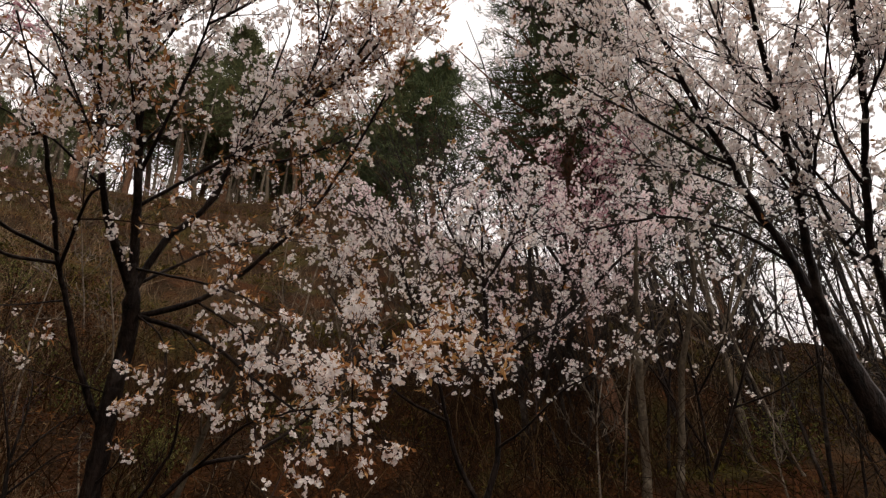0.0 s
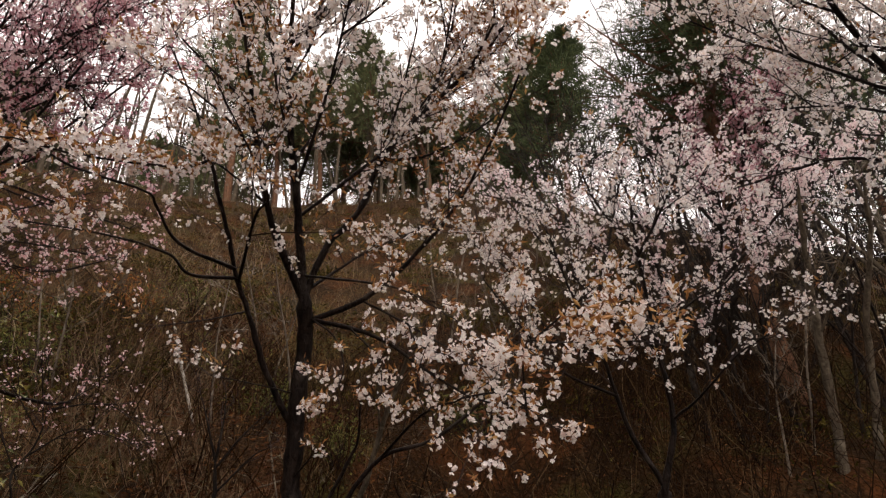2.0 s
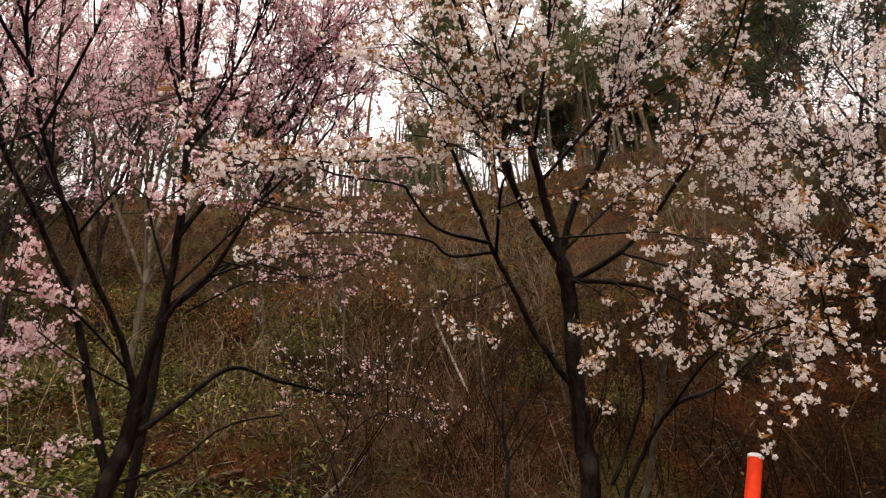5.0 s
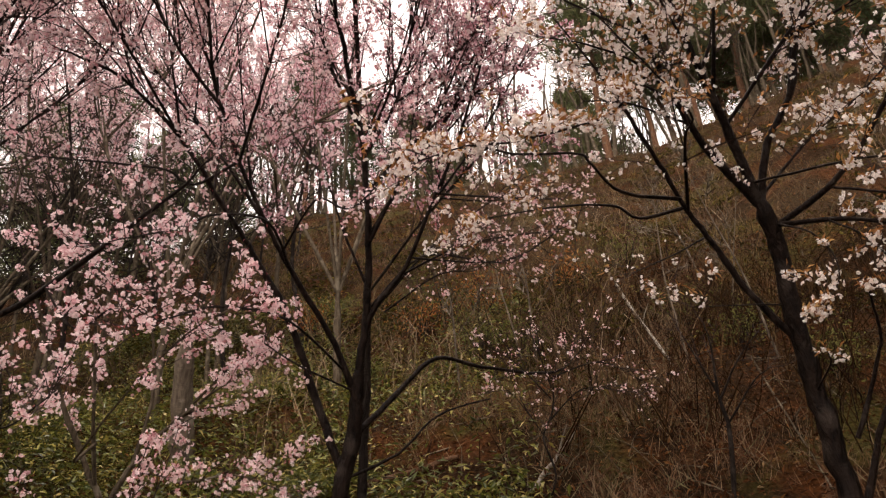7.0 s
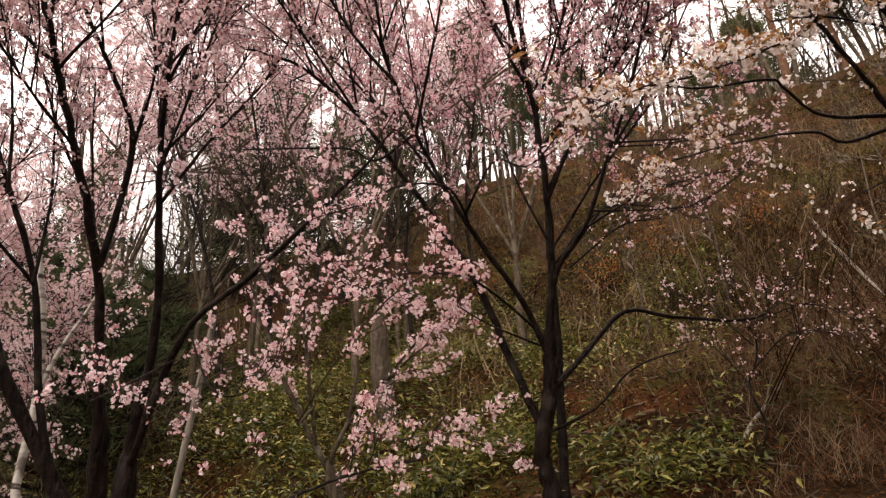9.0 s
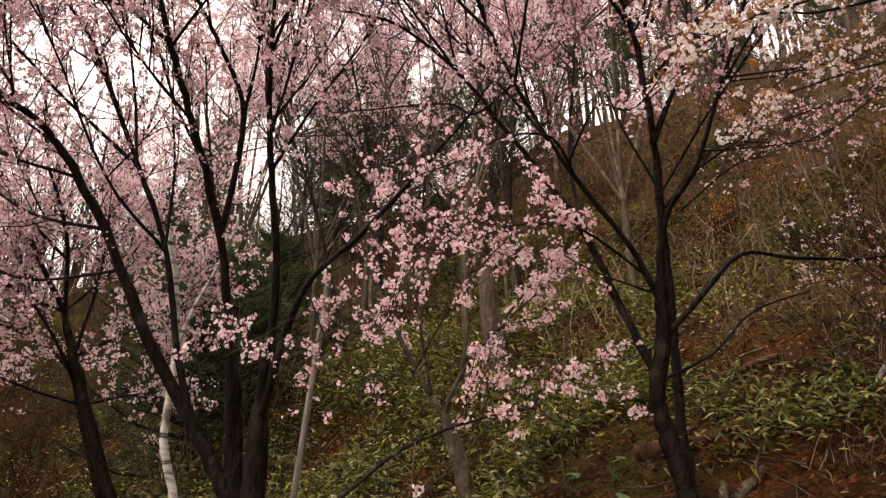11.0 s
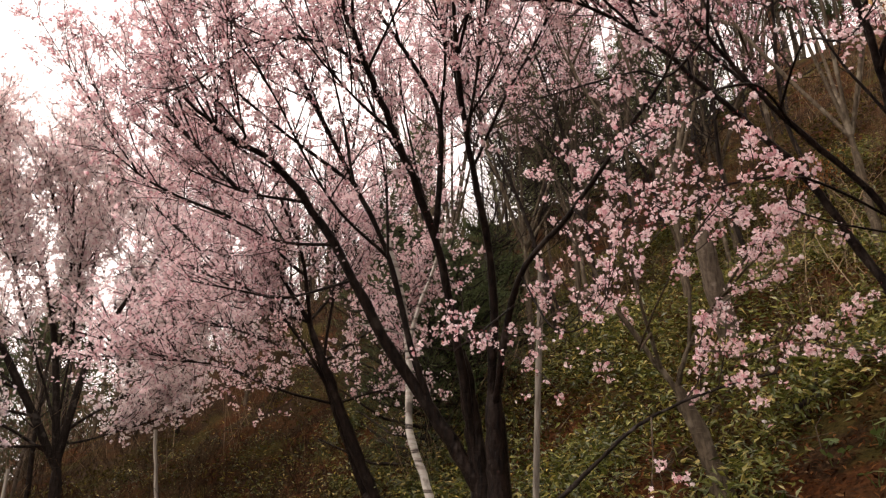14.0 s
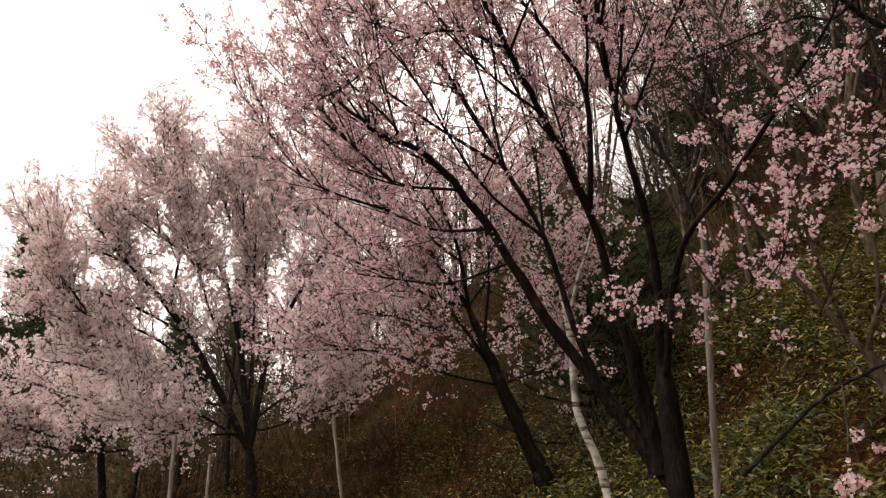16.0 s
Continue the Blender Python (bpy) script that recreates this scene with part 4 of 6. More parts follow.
pink_e.limb("branch", 0.010, 0.0035, 0.45, 0.90, (-5.18, -1.01, 2.83), (-4.97, -1.06, 2.68), (-4.43, -0.72, 2.94), (-3.93, -0.40, 3.07), (-3.58, -0.16, 3.07))
pink_e.limb("branch", 0.010, 0.0041, 0.30, 0.70, (-5.25, -0.77, 2.74), (-4.95, -0.48, 2.55), (-4.68, -0.15, 2.53), (-4.42, 0.12, 2.39))
pink_e.limb("branch", 0.005, 0.0025, 0.10, 0.50, (-3.98, -0.83, 2.10), (-3.90, -0.83, 1.90), (-3.81, -0.83, 1.79))
pink_e.grow(spacing=0.09, length=0.5, bunch=10, size=0.0135, gap=0.1, buds=3)

pink_d = Tree("cherry_tree", "large pink flowering cherry with many dark stems", "cherry tree", 7, BARK_DARK, PETAL_PINK, 0.0, 1.0)
pink_d.limb("trunk", 0.086, 0.0640, 1.00, 0.00, (-4.70, -1.97, 1.79), (-4.67, -1.97, 2.13), (-4.62, -1.95, 2.47))
pink_d.limb("branch", 0.034, 0.0105, 0.52, 1.00, (-4.63, -1.96, 2.40), (-4.41, -1.82, 3.15), (-4.07, -1.77, 3.78), (-3.66, -1.66, 4.33), (-3.34, -1.51, 4.70))
pink_d.limb("branch", 0.042, 0.0122, 0.52, 1.00, (-4.70, -1.97, 1.80), (-4.84, -2.15, 1.81), (-4.57, -2.17, 2.77), (-4.27, -2.16, 3.42), (-3.83, -2.19, 4.01), (-3.56, -2.21, 4.29), (-3.26, -2.20, 4.56), (-3.05, -2.16, 4.74))
pink_d.limb("branch", 0.060, 0.0084, 0.52, 1.00, (-4.82, -2.15, 1.85), (-4.70, -2.38, 2.28), (-4.44, -2.67, 2.87), (-4.10, -2.87, 3.49), (-3.70, -3.07, 3.98), (-3.42, -3.28, 4.13), (-3.09, -3.43, 4.36))
pink_d.limb("branch", 0.022, 0.0083, 0.35, 1.00, (-4.26, -2.16, 3.43), (-4.06, -1.99, 4.19), (-3.82, -2.06, 4.53), (-3.57, -2.16, 4.81), (-3.39, -2.18, 5.02))
pink_d.limb("branch", 0.025, 0.0051, 0.52, 0.35, (-4.64, -1.96, 2.33), (-4.28, -1.60, 3.04), (-4.10, -1.18, 3.32), (-3.81, -0.72, 3.61), (-3.65, -0.51, 3.72), (-3.47, -0.34, 3.82))
pink_d.limb("branch", 0.029, 0.0088, 0.52, 1.00, (-4.67, -2.41, 2.35), (-4.55, -2.52, 2.80), (-4.37, -2.59, 3.43), (-4.12, -2.72, 3.93), (-3.68, -2.87, 4.57), (-3.38, -3.01, 4.87))
pink_d.limb("branch", 0.007, 0.0035, 0.30, 0.95, (-4.34, -1.66, 2.91), (-3.81, -1.67, 2.61), (-3.42, -1.63, 2.43))
pink_d.limb("branch", 0.007, 0.0036, 0.40, 0.95, (-4.26, -1.56, 3.06), (-4.04, -1.33, 2.66), (-3.95, -1.14, 2.59), (-3.73, -0.92, 2.67))
pink_d.limb("branch", 0.012, 0.0052, 0.30, 0.80, (-4.23, -2.79, 3.26), (-4.06, -3.22, 3.16), (-3.88, -3.50, 3.21), (-3.68, -3.76, 3.27))
pink_d.limb("branch", 0.012, 0.0052, 0.20, 1.00, (-3.88, -2.98, 3.76), (-3.63, -3.33, 3.83), (-3.37, -3.63, 3.98))
pink_d.limb("branch", 0.012, 0.0049, 0.20, 1.00, (-3.48, -2.21, 4.36), (-3.31, -2.46, 4.53), (-3.13, -2.79, 4.53), (-3.07, -3.10, 4.39))
pink_d.limb("branch", 0.012, 0.0044, 0.34, 1.00, (-3.94, -1.74, 3.95), (-3.70, -1.53, 4.29), (-3.42, -1.32, 4.55))
pink_d.limb("branch", 0.012, 0.0045, 0.34, 0.90, (-4.07, -1.77, 3.78), (-3.93, -1.47, 4.13), (-3.77, -1.12, 4.44), (-3.59, -0.92, 4.67))
pink_d.limb("branch", 0.013, 0.0047, 0.34, 1.00, (-4.06, -1.99, 4.20), (-3.78, -1.80, 4.53), (-3.45, -1.73, 4.77))
pink_d.limb("branch", 0.012, 0.0044, 0.34, 1.00, (-3.83, -2.19, 4.01), (-3.38, -2.32, 4.20), (-2.99, -2.36, 4.34))
pink_d.limb("branch", 0.014, 0.0054, 0.34, 1.00, (-4.12, -2.72, 3.93), (-3.75, -3.06, 4.26), (-3.38, -3.34, 4.59), (-3.13, -3.49, 4.79))
pink_d.limb("branch", 0.013, 0.0053, 0.25, 1.00, (-4.10, -2.87, 3.49), (-3.93, -3.27, 3.56), (-3.69, -3.62, 3.79))
pink_d.limb("branch", 0.013, 0.0047, 0.34, 1.00, (-4.38, -2.59, 3.42), (-3.90, -2.77, 3.74), (-3.30, -2.80, 4.25), (-2.99, -2.81, 4.42))
pink_d.limb("branch", 0.007, 0.0036, 0.30, 0.80, (-4.07, -1.14, 3.34), (-3.92, -0.93, 3.07), (-3.72, -0.69, 3.12), (-3.66, -0.57, 3.04))
pink_d.limb("branch", 0.014, 0.0055, 0.20, 1.00, (-3.62, -3.35, 3.84), (-3.32, -3.56, 4.18), (-3.04, -3.78, 4.45))
pink_d.limb("branch", 0.013, 0.0052, 0.20, 1.00, (-3.48, -3.24, 4.10), (-3.34, -3.07, 4.08), (-3.03, -3.30, 4.46))
pink_d.limb("branch", 0.012, 0.0055, 0.20, 1.00, (-3.76, -3.52, 3.72), (-3.40, -3.87, 3.90), (-3.17, -4.09, 4.12))
pink_d.limb("trunk", 0.072, 0.0480, 1.00, 0.00, (-4.84, -2.15, 1.81), (-4.78, -2.18, 2.22), (-4.73, -2.18, 2.51), (-4.66, -2.19, 2.76))
pink_d.limb("branch", 0.012, 0.0045, 0.20, 0.80, (-3.99, -2.19, 3.86), (-3.83, -2.32, 4.14), (-3.67, -2.37, 4.39), (-3.47, -2.41, 4.59))
pink_d.limb("branch", 0.012, 0.0045, 0.20, 0.80, (-3.82, -2.52, 3.75), (-3.70, -2.52, 4.12), (-3.59, -2.54, 4.43), (-3.40, -2.53, 4.64))
pink_d.limb("branch", 0.012, 0.0045, 0.20, 0.80, (-4.16, -2.47, 3.34), (-4.13, -2.46, 3.84), (-4.01, -2.46, 4.23), (-3.80, -2.39, 4.56))
pink_d.limb("branch", 0.011, 0.0045, 0.20, 0.80, (-4.27, -2.17, 3.44), (-4.24, -2.25, 3.85), (-4.07, -2.25, 4.22), (-3.86, -2.20, 4.55))
pink_d.fork(4, 1.0, 0.75)
pink_d.grow(size=0.0128, bunch=5.5, spacing=0.082, length=0.62, gap=0.12, buds=2)

pink_k = Tree("cherry_tree", "pale pink flowering cherry with low spreading limbs", "cherry tree", 8, BARK_DARK, PETAL_PALE, 0.0, 2.0)
pink_k.limb("trunk", 0.080, 0.0500, 1.00, 0.00, (-7.59, -4.84, 2.02), (-7.27, -5.10, 3.07), (-6.89, -5.24, 3.98))
pink_k.limb("branch", 0.031, 0.0090, 0.20, 1.00, (-6.89, -5.24, 3.98), (-6.42, -5.45, 4.66), (-5.86, -5.61, 5.37), (-5.44, -5.68, 5.82))
pink_k.limb("branch", 0.029, 0.0086, 0.20, 1.00, (-6.91, -5.23, 3.94), (-6.51, -5.10, 4.71), (-5.98, -5.07, 5.34), (-5.56, -4.90, 5.88))
pink_k.limb("branch", 0.022, 0.0087, 0.25, 1.00, (-7.22, -5.11, 3.17), (-6.67, -5.39, 3.95), (-6.06, -5.78, 4.31), (-5.50, -6.11, 4.51))
pink_k.limb("branch", 0.022, 0.0094, 0.25, 1.00, (-7.08, -5.17, 3.52), (-7.07, -5.03, 4.43), (-6.92, -4.94, 5.20), (-6.74, -4.76, 5.97))
pink_k.limb("branch", 0.019, 0.0087, 0.20, 1.00, (-7.27, -5.10, 3.07), (-6.82, -5.52, 3.20), (-6.27, -5.92, 3.43), (-5.78, -6.27, 3.46))
pink_k.limb("branch", 0.019, 0.0094, 0.20, 1.00, (-7.27, -5.10, 3.06), (-7.08, -5.35, 3.55), (-6.67, -5.94, 3.89), (-6.25, -6.48, 4.08))
pink_k.limb("branch", 0.019, 0.0093, 0.20, 1.00, (-6.89, -5.24, 3.98), (-6.51, -5.73, 4.21), (-5.93, -6.20, 4.83), (-5.53, -6.46, 5.21))
pink_k.limb("branch", 0.019, 0.0092, 0.20, 1.00, (-7.08, -5.16, 3.54), (-7.35, -4.85, 3.83), (-7.61, -4.45, 4.12), (-7.78, -4.18, 4.27))
pink_k.limb("branch", 0.016, 0.0087, 0.20, 1.00, (-7.27, -5.10, 3.07), (-7.40, -4.66, 3.18), (-7.51, -4.25, 3.22))
pink_k.limb("branch", 0.019, 0.0094, 0.20, 1.00, (-6.63, -5.14, 4.48), (-6.18, -5.77, 5.14), (-5.75, -6.18, 5.54))
pink_k.limb("branch", 0.019, 0.0094, 0.20, 1.00, (-6.89, -5.24, 3.98), (-7.21, -4.85, 4.66), (-7.36, -4.54, 5.19))
pink_k.limb("trunk", 0.080, 0.0500, 1.00, 0.00, (-7.59, -4.84, 2.02), (-7.51, -4.69, 1.98), (-7.30, -4.89, 2.64), (-7.12, -5.01, 3.16), (-6.93, -5.10, 3.62))
pink_k.fork(2, 0.7, 0.35)
pink_k.grow(spacing=0.07, length=1.05, gap=0.07, spur=0.09, size=0.019, sub=0.18)

white_g = Tree("cherry_tree", "tall blush white flowering cherry at the wood edge", "cherry tree", 9, BARK, PETAL_BLUSH, 0.0, 2.6)
white_g.limb("trunk", 0.103, 0.0974, 1.00, 0.00, (-8.42, -11.38, 2.09), (-8.31, -11.39, 2.95))
white_g.limb("branch", 0.078, 0.0136, 0.50, 1.00, (-8.32, -11.39, 2.86), (-7.43, -11.71, 4.41), (-6.75, -11.86, 5.30), (-5.79, -12.05, 6.13), (-5.23, -12.09, 6.66))
white_g.limb("branch", 0.070, 0.0136, 0.50, 1.00, (-8.32, -11.39, 2.86), (-7.92, -11.33, 4.63), (-7.46, -11.25, 5.81), (-6.66, -11.27, 6.91), (-5.98, -11.29, 7.58))
white_g.limb("branch", 0.070, 0.0132, 0.50, 1.00, (-8.31, -11.39, 2.95), (-8.26, -10.88, 4.61), (-8.43, -10.18, 5.78), (-8.56, -9.44, 6.74))
white_g.limb("branch", 0.032, 0.0136, 0.36, 1.00, (-7.97, -11.33, 4.43), (-7.74, -10.97, 6.03), (-7.12, -10.91, 7.06), (-6.77, -10.76, 7.75))
white_g.limb("branch", 0.032, 0.0139, 0.36, 1.00, (-8.26, -10.89, 4.60), (-8.06, -10.90, 6.09), (-7.90, -10.61, 7.22), (-7.79, -10.42, 7.83))
white_g.limb("branch", 0.027, 0.0131, 0.36, 1.00, (-7.65, -11.63, 4.02), (-6.42, -11.93, 4.79), (-5.51, -12.15, 4.96), (-4.80, -12.16, 5.40))
white_g.limb("branch", 0.027, 0.0131, 0.36, 1.00, (-7.88, -11.55, 3.63), (-6.96, -11.93, 3.78), (-6.03, -12.16, 4.08), (-5.16, -12.34, 4.18))
white_g.limb("branch", 0.027, 0.0131, 0.36, 1.00, (-8.30, -11.24, 3.43), (-8.89, -10.32, 4.19), (-9.11, -9.68, 4.75))
white_g.limb("branch", 0.027, 0.0141, 0.36, 1.00, (-7.07, -11.78, 4.87), (-6.21, -12.19, 5.94), (-5.34, -12.63, 6.37))
white_g.limb("branch", 0.023, 0.0130, 0.20, 1.00, (-8.30, -11.29, 3.26), (-8.50, -11.21, 3.24), (-8.94, -10.34, 3.49), (-9.28, -9.53, 3.73))
white_g.limb("branch", 0.023, 0.0130, 0.30, 1.00, (-8.14, -11.45, 3.17), (-7.29, -11.63, 3.10), (-6.48, -11.68, 3.14))
white_g.limb("branch", 0.027, 0.0136, 0.30, 1.00, (-7.92, -11.33, 4.63), (-8.41, -10.77, 5.25), (-8.93, -10.27, 5.48), (-9.51, -9.66, 5.69))
white_g.limb("branch", 0.027, 0.0140, 0.30, 1.00, (-8.22, -11.42, 3.03), (-7.48, -12.01, 3.54), (-6.56, -12.68, 3.63), (-5.77, -13.15, 3.80))
white_g.limb("branch", 0.027, 0.0132, 0.30, 1.00, (-7.46, -11.25, 5.81), (-6.37, -11.42, 6.33), (-5.51, -11.47, 6.72))
white_g.limb("branch", 0.023, 0.0127, 0.20, 1.00, (-8.26, -10.89, 4.63), (-8.69, -10.13, 4.97), (-9.03, -9.30, 5.08), (-9.27, -8.70, 5.01))
white_g.limb("branch", 0.027, 0.0132, 0.36, 1.00, (-8.19, -11.37, 3.43), (-8.01, -11.08, 4.60), (-7.79, -10.81, 5.46), (-7.49, -10.47, 6.38))
white_g.limb("branch", 0.027, 0.0131, 0.36, 1.00, (-8.19, -11.37, 3.44), (-7.57, -11.32, 4.57), (-7.06, -11.20, 5.39), (-6.65, -11.02, 6.08))
white_g.limb("branch", 0.025, 0.0130, 0.25, 1.00, (-8.54, -10.32, 5.84), (-8.21, -10.06, 6.70), (-7.94, -10.28, 7.60), (-7.58, -10.27, 8.06))
white_g.limb("branch", 0.025, 0.0130, 0.25, 1.00, (-7.75, -11.00, 5.81), (-7.41, -10.74, 6.88), (-7.19, -10.65, 7.69), (-7.00, -10.53, 8.10))
white_g.limb("branch", 0.025, 0.0130, 0.25, 1.00, (-5.47, -12.07, 4.94), (-5.05, -12.38, 5.61), (-4.75, -12.48, 6.06))
white_g.limb("branch", 0.025, 0.0130, 0.25, 1.00, (-6.71, -11.79, 5.28), (-6.55, -11.33, 6.24), (-6.49, -11.23, 7.18), (-6.27, -11.06, 7.72))
white_g.limb("branch", 0.025, 0.0130, 0.25, 1.00, (-8.85, -10.28, 4.18), (-8.94, -9.96, 5.20), (-8.74, -9.85, 6.11), (-8.53, -9.97, 7.00))
white_g.limb("branch", 0.025, 0.0130, 0.25, 1.00, (-7.07, -11.80, 4.88), (-6.26, -12.13, 5.26), (-5.59, -12.37, 5.48), (-5.11, -12.62, 5.33))
white_g.limb("branch", 0.025, 0.0130, 0.25, 1.00, (-7.66, -11.65, 4.03), (-6.78, -12.10, 4.37), (-6.06, -12.39, 4.66), (-5.56, -12.59, 4.76))
white_g.fork(3, 1.0, 0.35)
white_g.grow(spacing=0.075, length=1.05, gap=0.088, spur=0.14, bunch=3.6, size=0.031, sub=0.23)

white_g2 = Tree("cherry_tree", "low blush white flowering cherry at the wood edge", "cherry tree", 10, BARK, PETAL_BLUSH, 0.0, 3)
white_g2.limb("trunk", 0.079, 0.0854, 1.00, 0.00, (-7.68, -15.32, 2.14), (-7.48, -15.32, 3.34))
white_g2.limb("branch", 0.044, 0.0166, 0.20, 1.00, (-7.50, -15.32, 3.18), (-6.82, -15.53, 3.63), (-6.08, -15.76, 3.87), (-5.01, -16.06, 4.08))
white_g2.limb("branch", 0.039, 0.0166, 0.20, 1.00, (-7.50, -15.32, 3.18), (-7.28, -15.27, 3.85), (-6.66, -15.35, 4.37), (-5.93, -15.58, 4.53))
white_g2.limb("branch", 0.039, 0.0166, 0.20, 1.00, (-7.50, -15.32, 3.18), (-7.83, -15.01, 3.80), (-7.95, -14.75, 4.36), (-7.55, -14.70, 4.91))
white_g2.limb("branch", 0.033, 0.0161, 0.20, 1.00, (-7.52, -15.32, 3.11), (-6.71, -15.52, 3.16), (-5.89, -15.65, 3.27), (-4.96, -15.76, 3.29))
white_g2.limb("branch", 0.028, 0.0161, 0.20, 1.00, (-7.52, -15.32, 3.11), (-7.98, -14.82, 3.17), (-8.38, -14.26, 3.36))
white_g2.limb("branch", 0.028, 0.0166, 0.20, 1.00, (-7.07, -15.45, 3.47), (-6.22, -15.75, 3.75), (-5.54, -16.03, 3.59), (-4.80, -16.24, 3.69))
white_g2.limb("branch", 0.028, 0.0156, 0.20, 1.00, (-7.52, -15.32, 3.11), (-6.11, -15.29, 3.45), (-4.97, -15.11, 3.74))
white_g2.limb("branch", 0.028, 0.0159, 0.20, 1.00, (-7.50, -15.32, 3.18), (-6.53, -15.12, 4.06), (-5.80, -15.11, 4.33), (-5.20, -15.15, 4.34))
white_g2.limb("branch", 0.028, 0.0159, 0.20, 1.00, (-7.50, -15.32, 3.18), (-7.26, -14.71, 4.01), (-6.81, -14.48, 4.43))
white_g2.fork(2, 0.9, 0.35)
white_g2.grow(spacing=0.09, length=0.95, gap=0.085, spur=0.14, bunch=2.8, size=0.035, sub=0.24)

pink_n = Tree("cherry_tree", "deep pink flowering cherry behind white ones", "cherry tree", 11, BARK, PETAL_ROSE, 0.0, 1.8)
pink_n.limb("trunk", 0.059, 0.0514, 1.00, 0.00, (-2.81, 8.73, 4.95), (-2.57, 8.40, 5.86))
pink_n.limb("branch", 0.031, 0.0123, 0.35, 1.00, (-2.57, 8.40, 5.86), (-2.43, 7.92, 6.75), (-2.29, 7.39, 7.52))
pink_n.limb("branch", 0.031, 0.0123, 0.35, 1.00, (-2.57, 8.40, 5.86), (-2.10, 8.04, 6.70), (-1.72, 7.65, 7.38))
pink_n.limb("branch", 0.025, 0.0123, 0.35, 1.00, (-2.49, 8.13, 6.36), (-1.68, 7.85, 7.13), (-1.38, 7.72, 7.38))
pink_n.limb("branch", 0.018, 0.0092, 0.10, 1.30, (-1.88, 7.82, 7.10), (-1.76, 7.46, 7.45), (-1.66, 7.19, 7.80))
pink_n.limb("branch", 0.018, 0.0092, 0.10, 1.30, (-1.64, 7.83, 7.16), (-1.31, 7.55, 7.45), (-1.11, 7.36, 7.72))
pink_n.grow(spacing=0.08, length=0.75, gap=0.075, size=0.02)

birch_a = Tree("birch_tree", "white-barked birch with a forked bare stem", "tree", 12, BIRCH, PETAL_WHITE, group="")
birch_a.limb("trunk", 0.053, 0.0223, 1.00, 0.00, (-6.55, -3.44, 1.64), (-6.50, -3.49, 2.04), (-6.38, -3.60, 2.56), (-6.28, -3.54, 3.19), (-6.09, -3.51, 3.82), (-5.82, -3.52, 4.40))
birch_a.limb("branch", 0.028, 0.0117, 1.00, 0.00, (-6.30, -3.55, 3.08), (-6.24, -3.50, 3.40), (-6.21, -3.37, 3.70), (-6.17, -3.16, 4.10), (-6.08, -2.97, 4.49))
birch_a.limb("branch", 0.012, 0.0045, 1.00, 0.00, (-6.24, -3.50, 3.40), (-5.97, -3.70, 3.47), (-5.74, -3.86, 3.48))

snag_a = Tree("dead_tree", "broken grey dead trunk standing in bamboo grass", "dead tree", 13, BARK_PALE, PETAL_WHITE, group="")
snag_a.limb("trunk", 0.147, 0.0822, 1.00, 0.00, (-7.87, -0.77, 1.85), (-7.73, -0.75, 3.03), (-7.61, -0.77, 3.53), (-7.46, -0.81, 4.00), (-7.31, -0.80, 4.42))

pole_a = Tree("wooden_pole", "tall thin weathered grey wooden pole leaning slightly", "pole", 14, POLE, PETAL_WHITE, group="")
pole_a.limb("pole", 0.026, 0.0216, 1.00, 0.00, (-5.42, -2.05, 1.38), (-5.43, -2.03, 1.66), (-5.16, -1.74, 3.51))

stake_a = Tree("wooden_pole", "thin pale wooden stake at the wood edge", "pole", 15, POLE, PETAL_WHITE, group="")
stake_a.limb("pole", 0.036, 0.0267, 1.00, 0.00, (-6.03, -9.97, 1.06), (-6.01, -9.98, 1.99), (-5.97, -9.92, 2.85))

stake_b = Tree("wooden_pole", "thin pale wooden stake at the wood edge", "pole", 16, POLE, PETAL_WHITE, group="")
stake_b.limb("pole", 0.028, 0.0232, 1.00, 0.00, (-6.74, -10.11, 1.02), (-6.71, -10.13, 2.01), (-6.69, -10.10, 2.63))

stake_c = Tree("wooden_pole", "thin pale wooden stake at the wood edge", "pole", 17, POLE, PETAL_WHITE, group="")
stake_c.limb("pole", 0.030, 0.0255, 1.00, 0.00, (-7.69, -8.10, 0.99), (-7.61, -8.18, 1.93), (-7.44, -8.20, 3.07))

white_q = Tree("cherry_tree", "sparse white flowering cherry with thin dark stems in the thicket", "cherry tree", 18, BARK_DARK, PETAL_WHITE, 0.0, 1.6)
white_q.limb("trunk", 0.035, 0.0290, 1.00, 0.00, (-1.25, 7.53, 3.01), (-1.17, 7.47, 3.38))
white_q.limb("branch", 0.019, 0.0073, 0.30, 1.00, (-1.17, 7.47, 3.38), (-1.09, 7.26, 4.12), (-1.07, 6.97, 4.83), (-1.00, 6.78, 5.23))
white_q.limb("branch", 0.019, 0.0071, 0.30, 1.00, (-1.17, 7.47, 3.38), (-0.79, 7.27, 3.96), (-0.46, 7.03, 4.46), (-0.11, 6.88, 4.71))
white_q.limb("branch", 0.015, 0.0070, 0.30, 1.00, (-1.14, 7.40, 3.63), (-1.32, 7.03, 4.15), (-1.49, 6.70, 4.53))
white_q.limb("branch", 0.012, 0.0045, 0.30, 1.00, (-0.79, 7.27, 3.95), (-0.37, 7.11, 3.98), (0.00, 6.82, 4.06))
white_q.limb("branch", 0.012, 0.0047, 0.20, 1.00, (-1.09, 7.26, 4.12), (-0.71, 6.97, 4.50), (-0.54, 6.71, 4.81))
white_q.grow(spacing=0.3, length=0.7, gap=0.12, size=0.016, bunch=3)

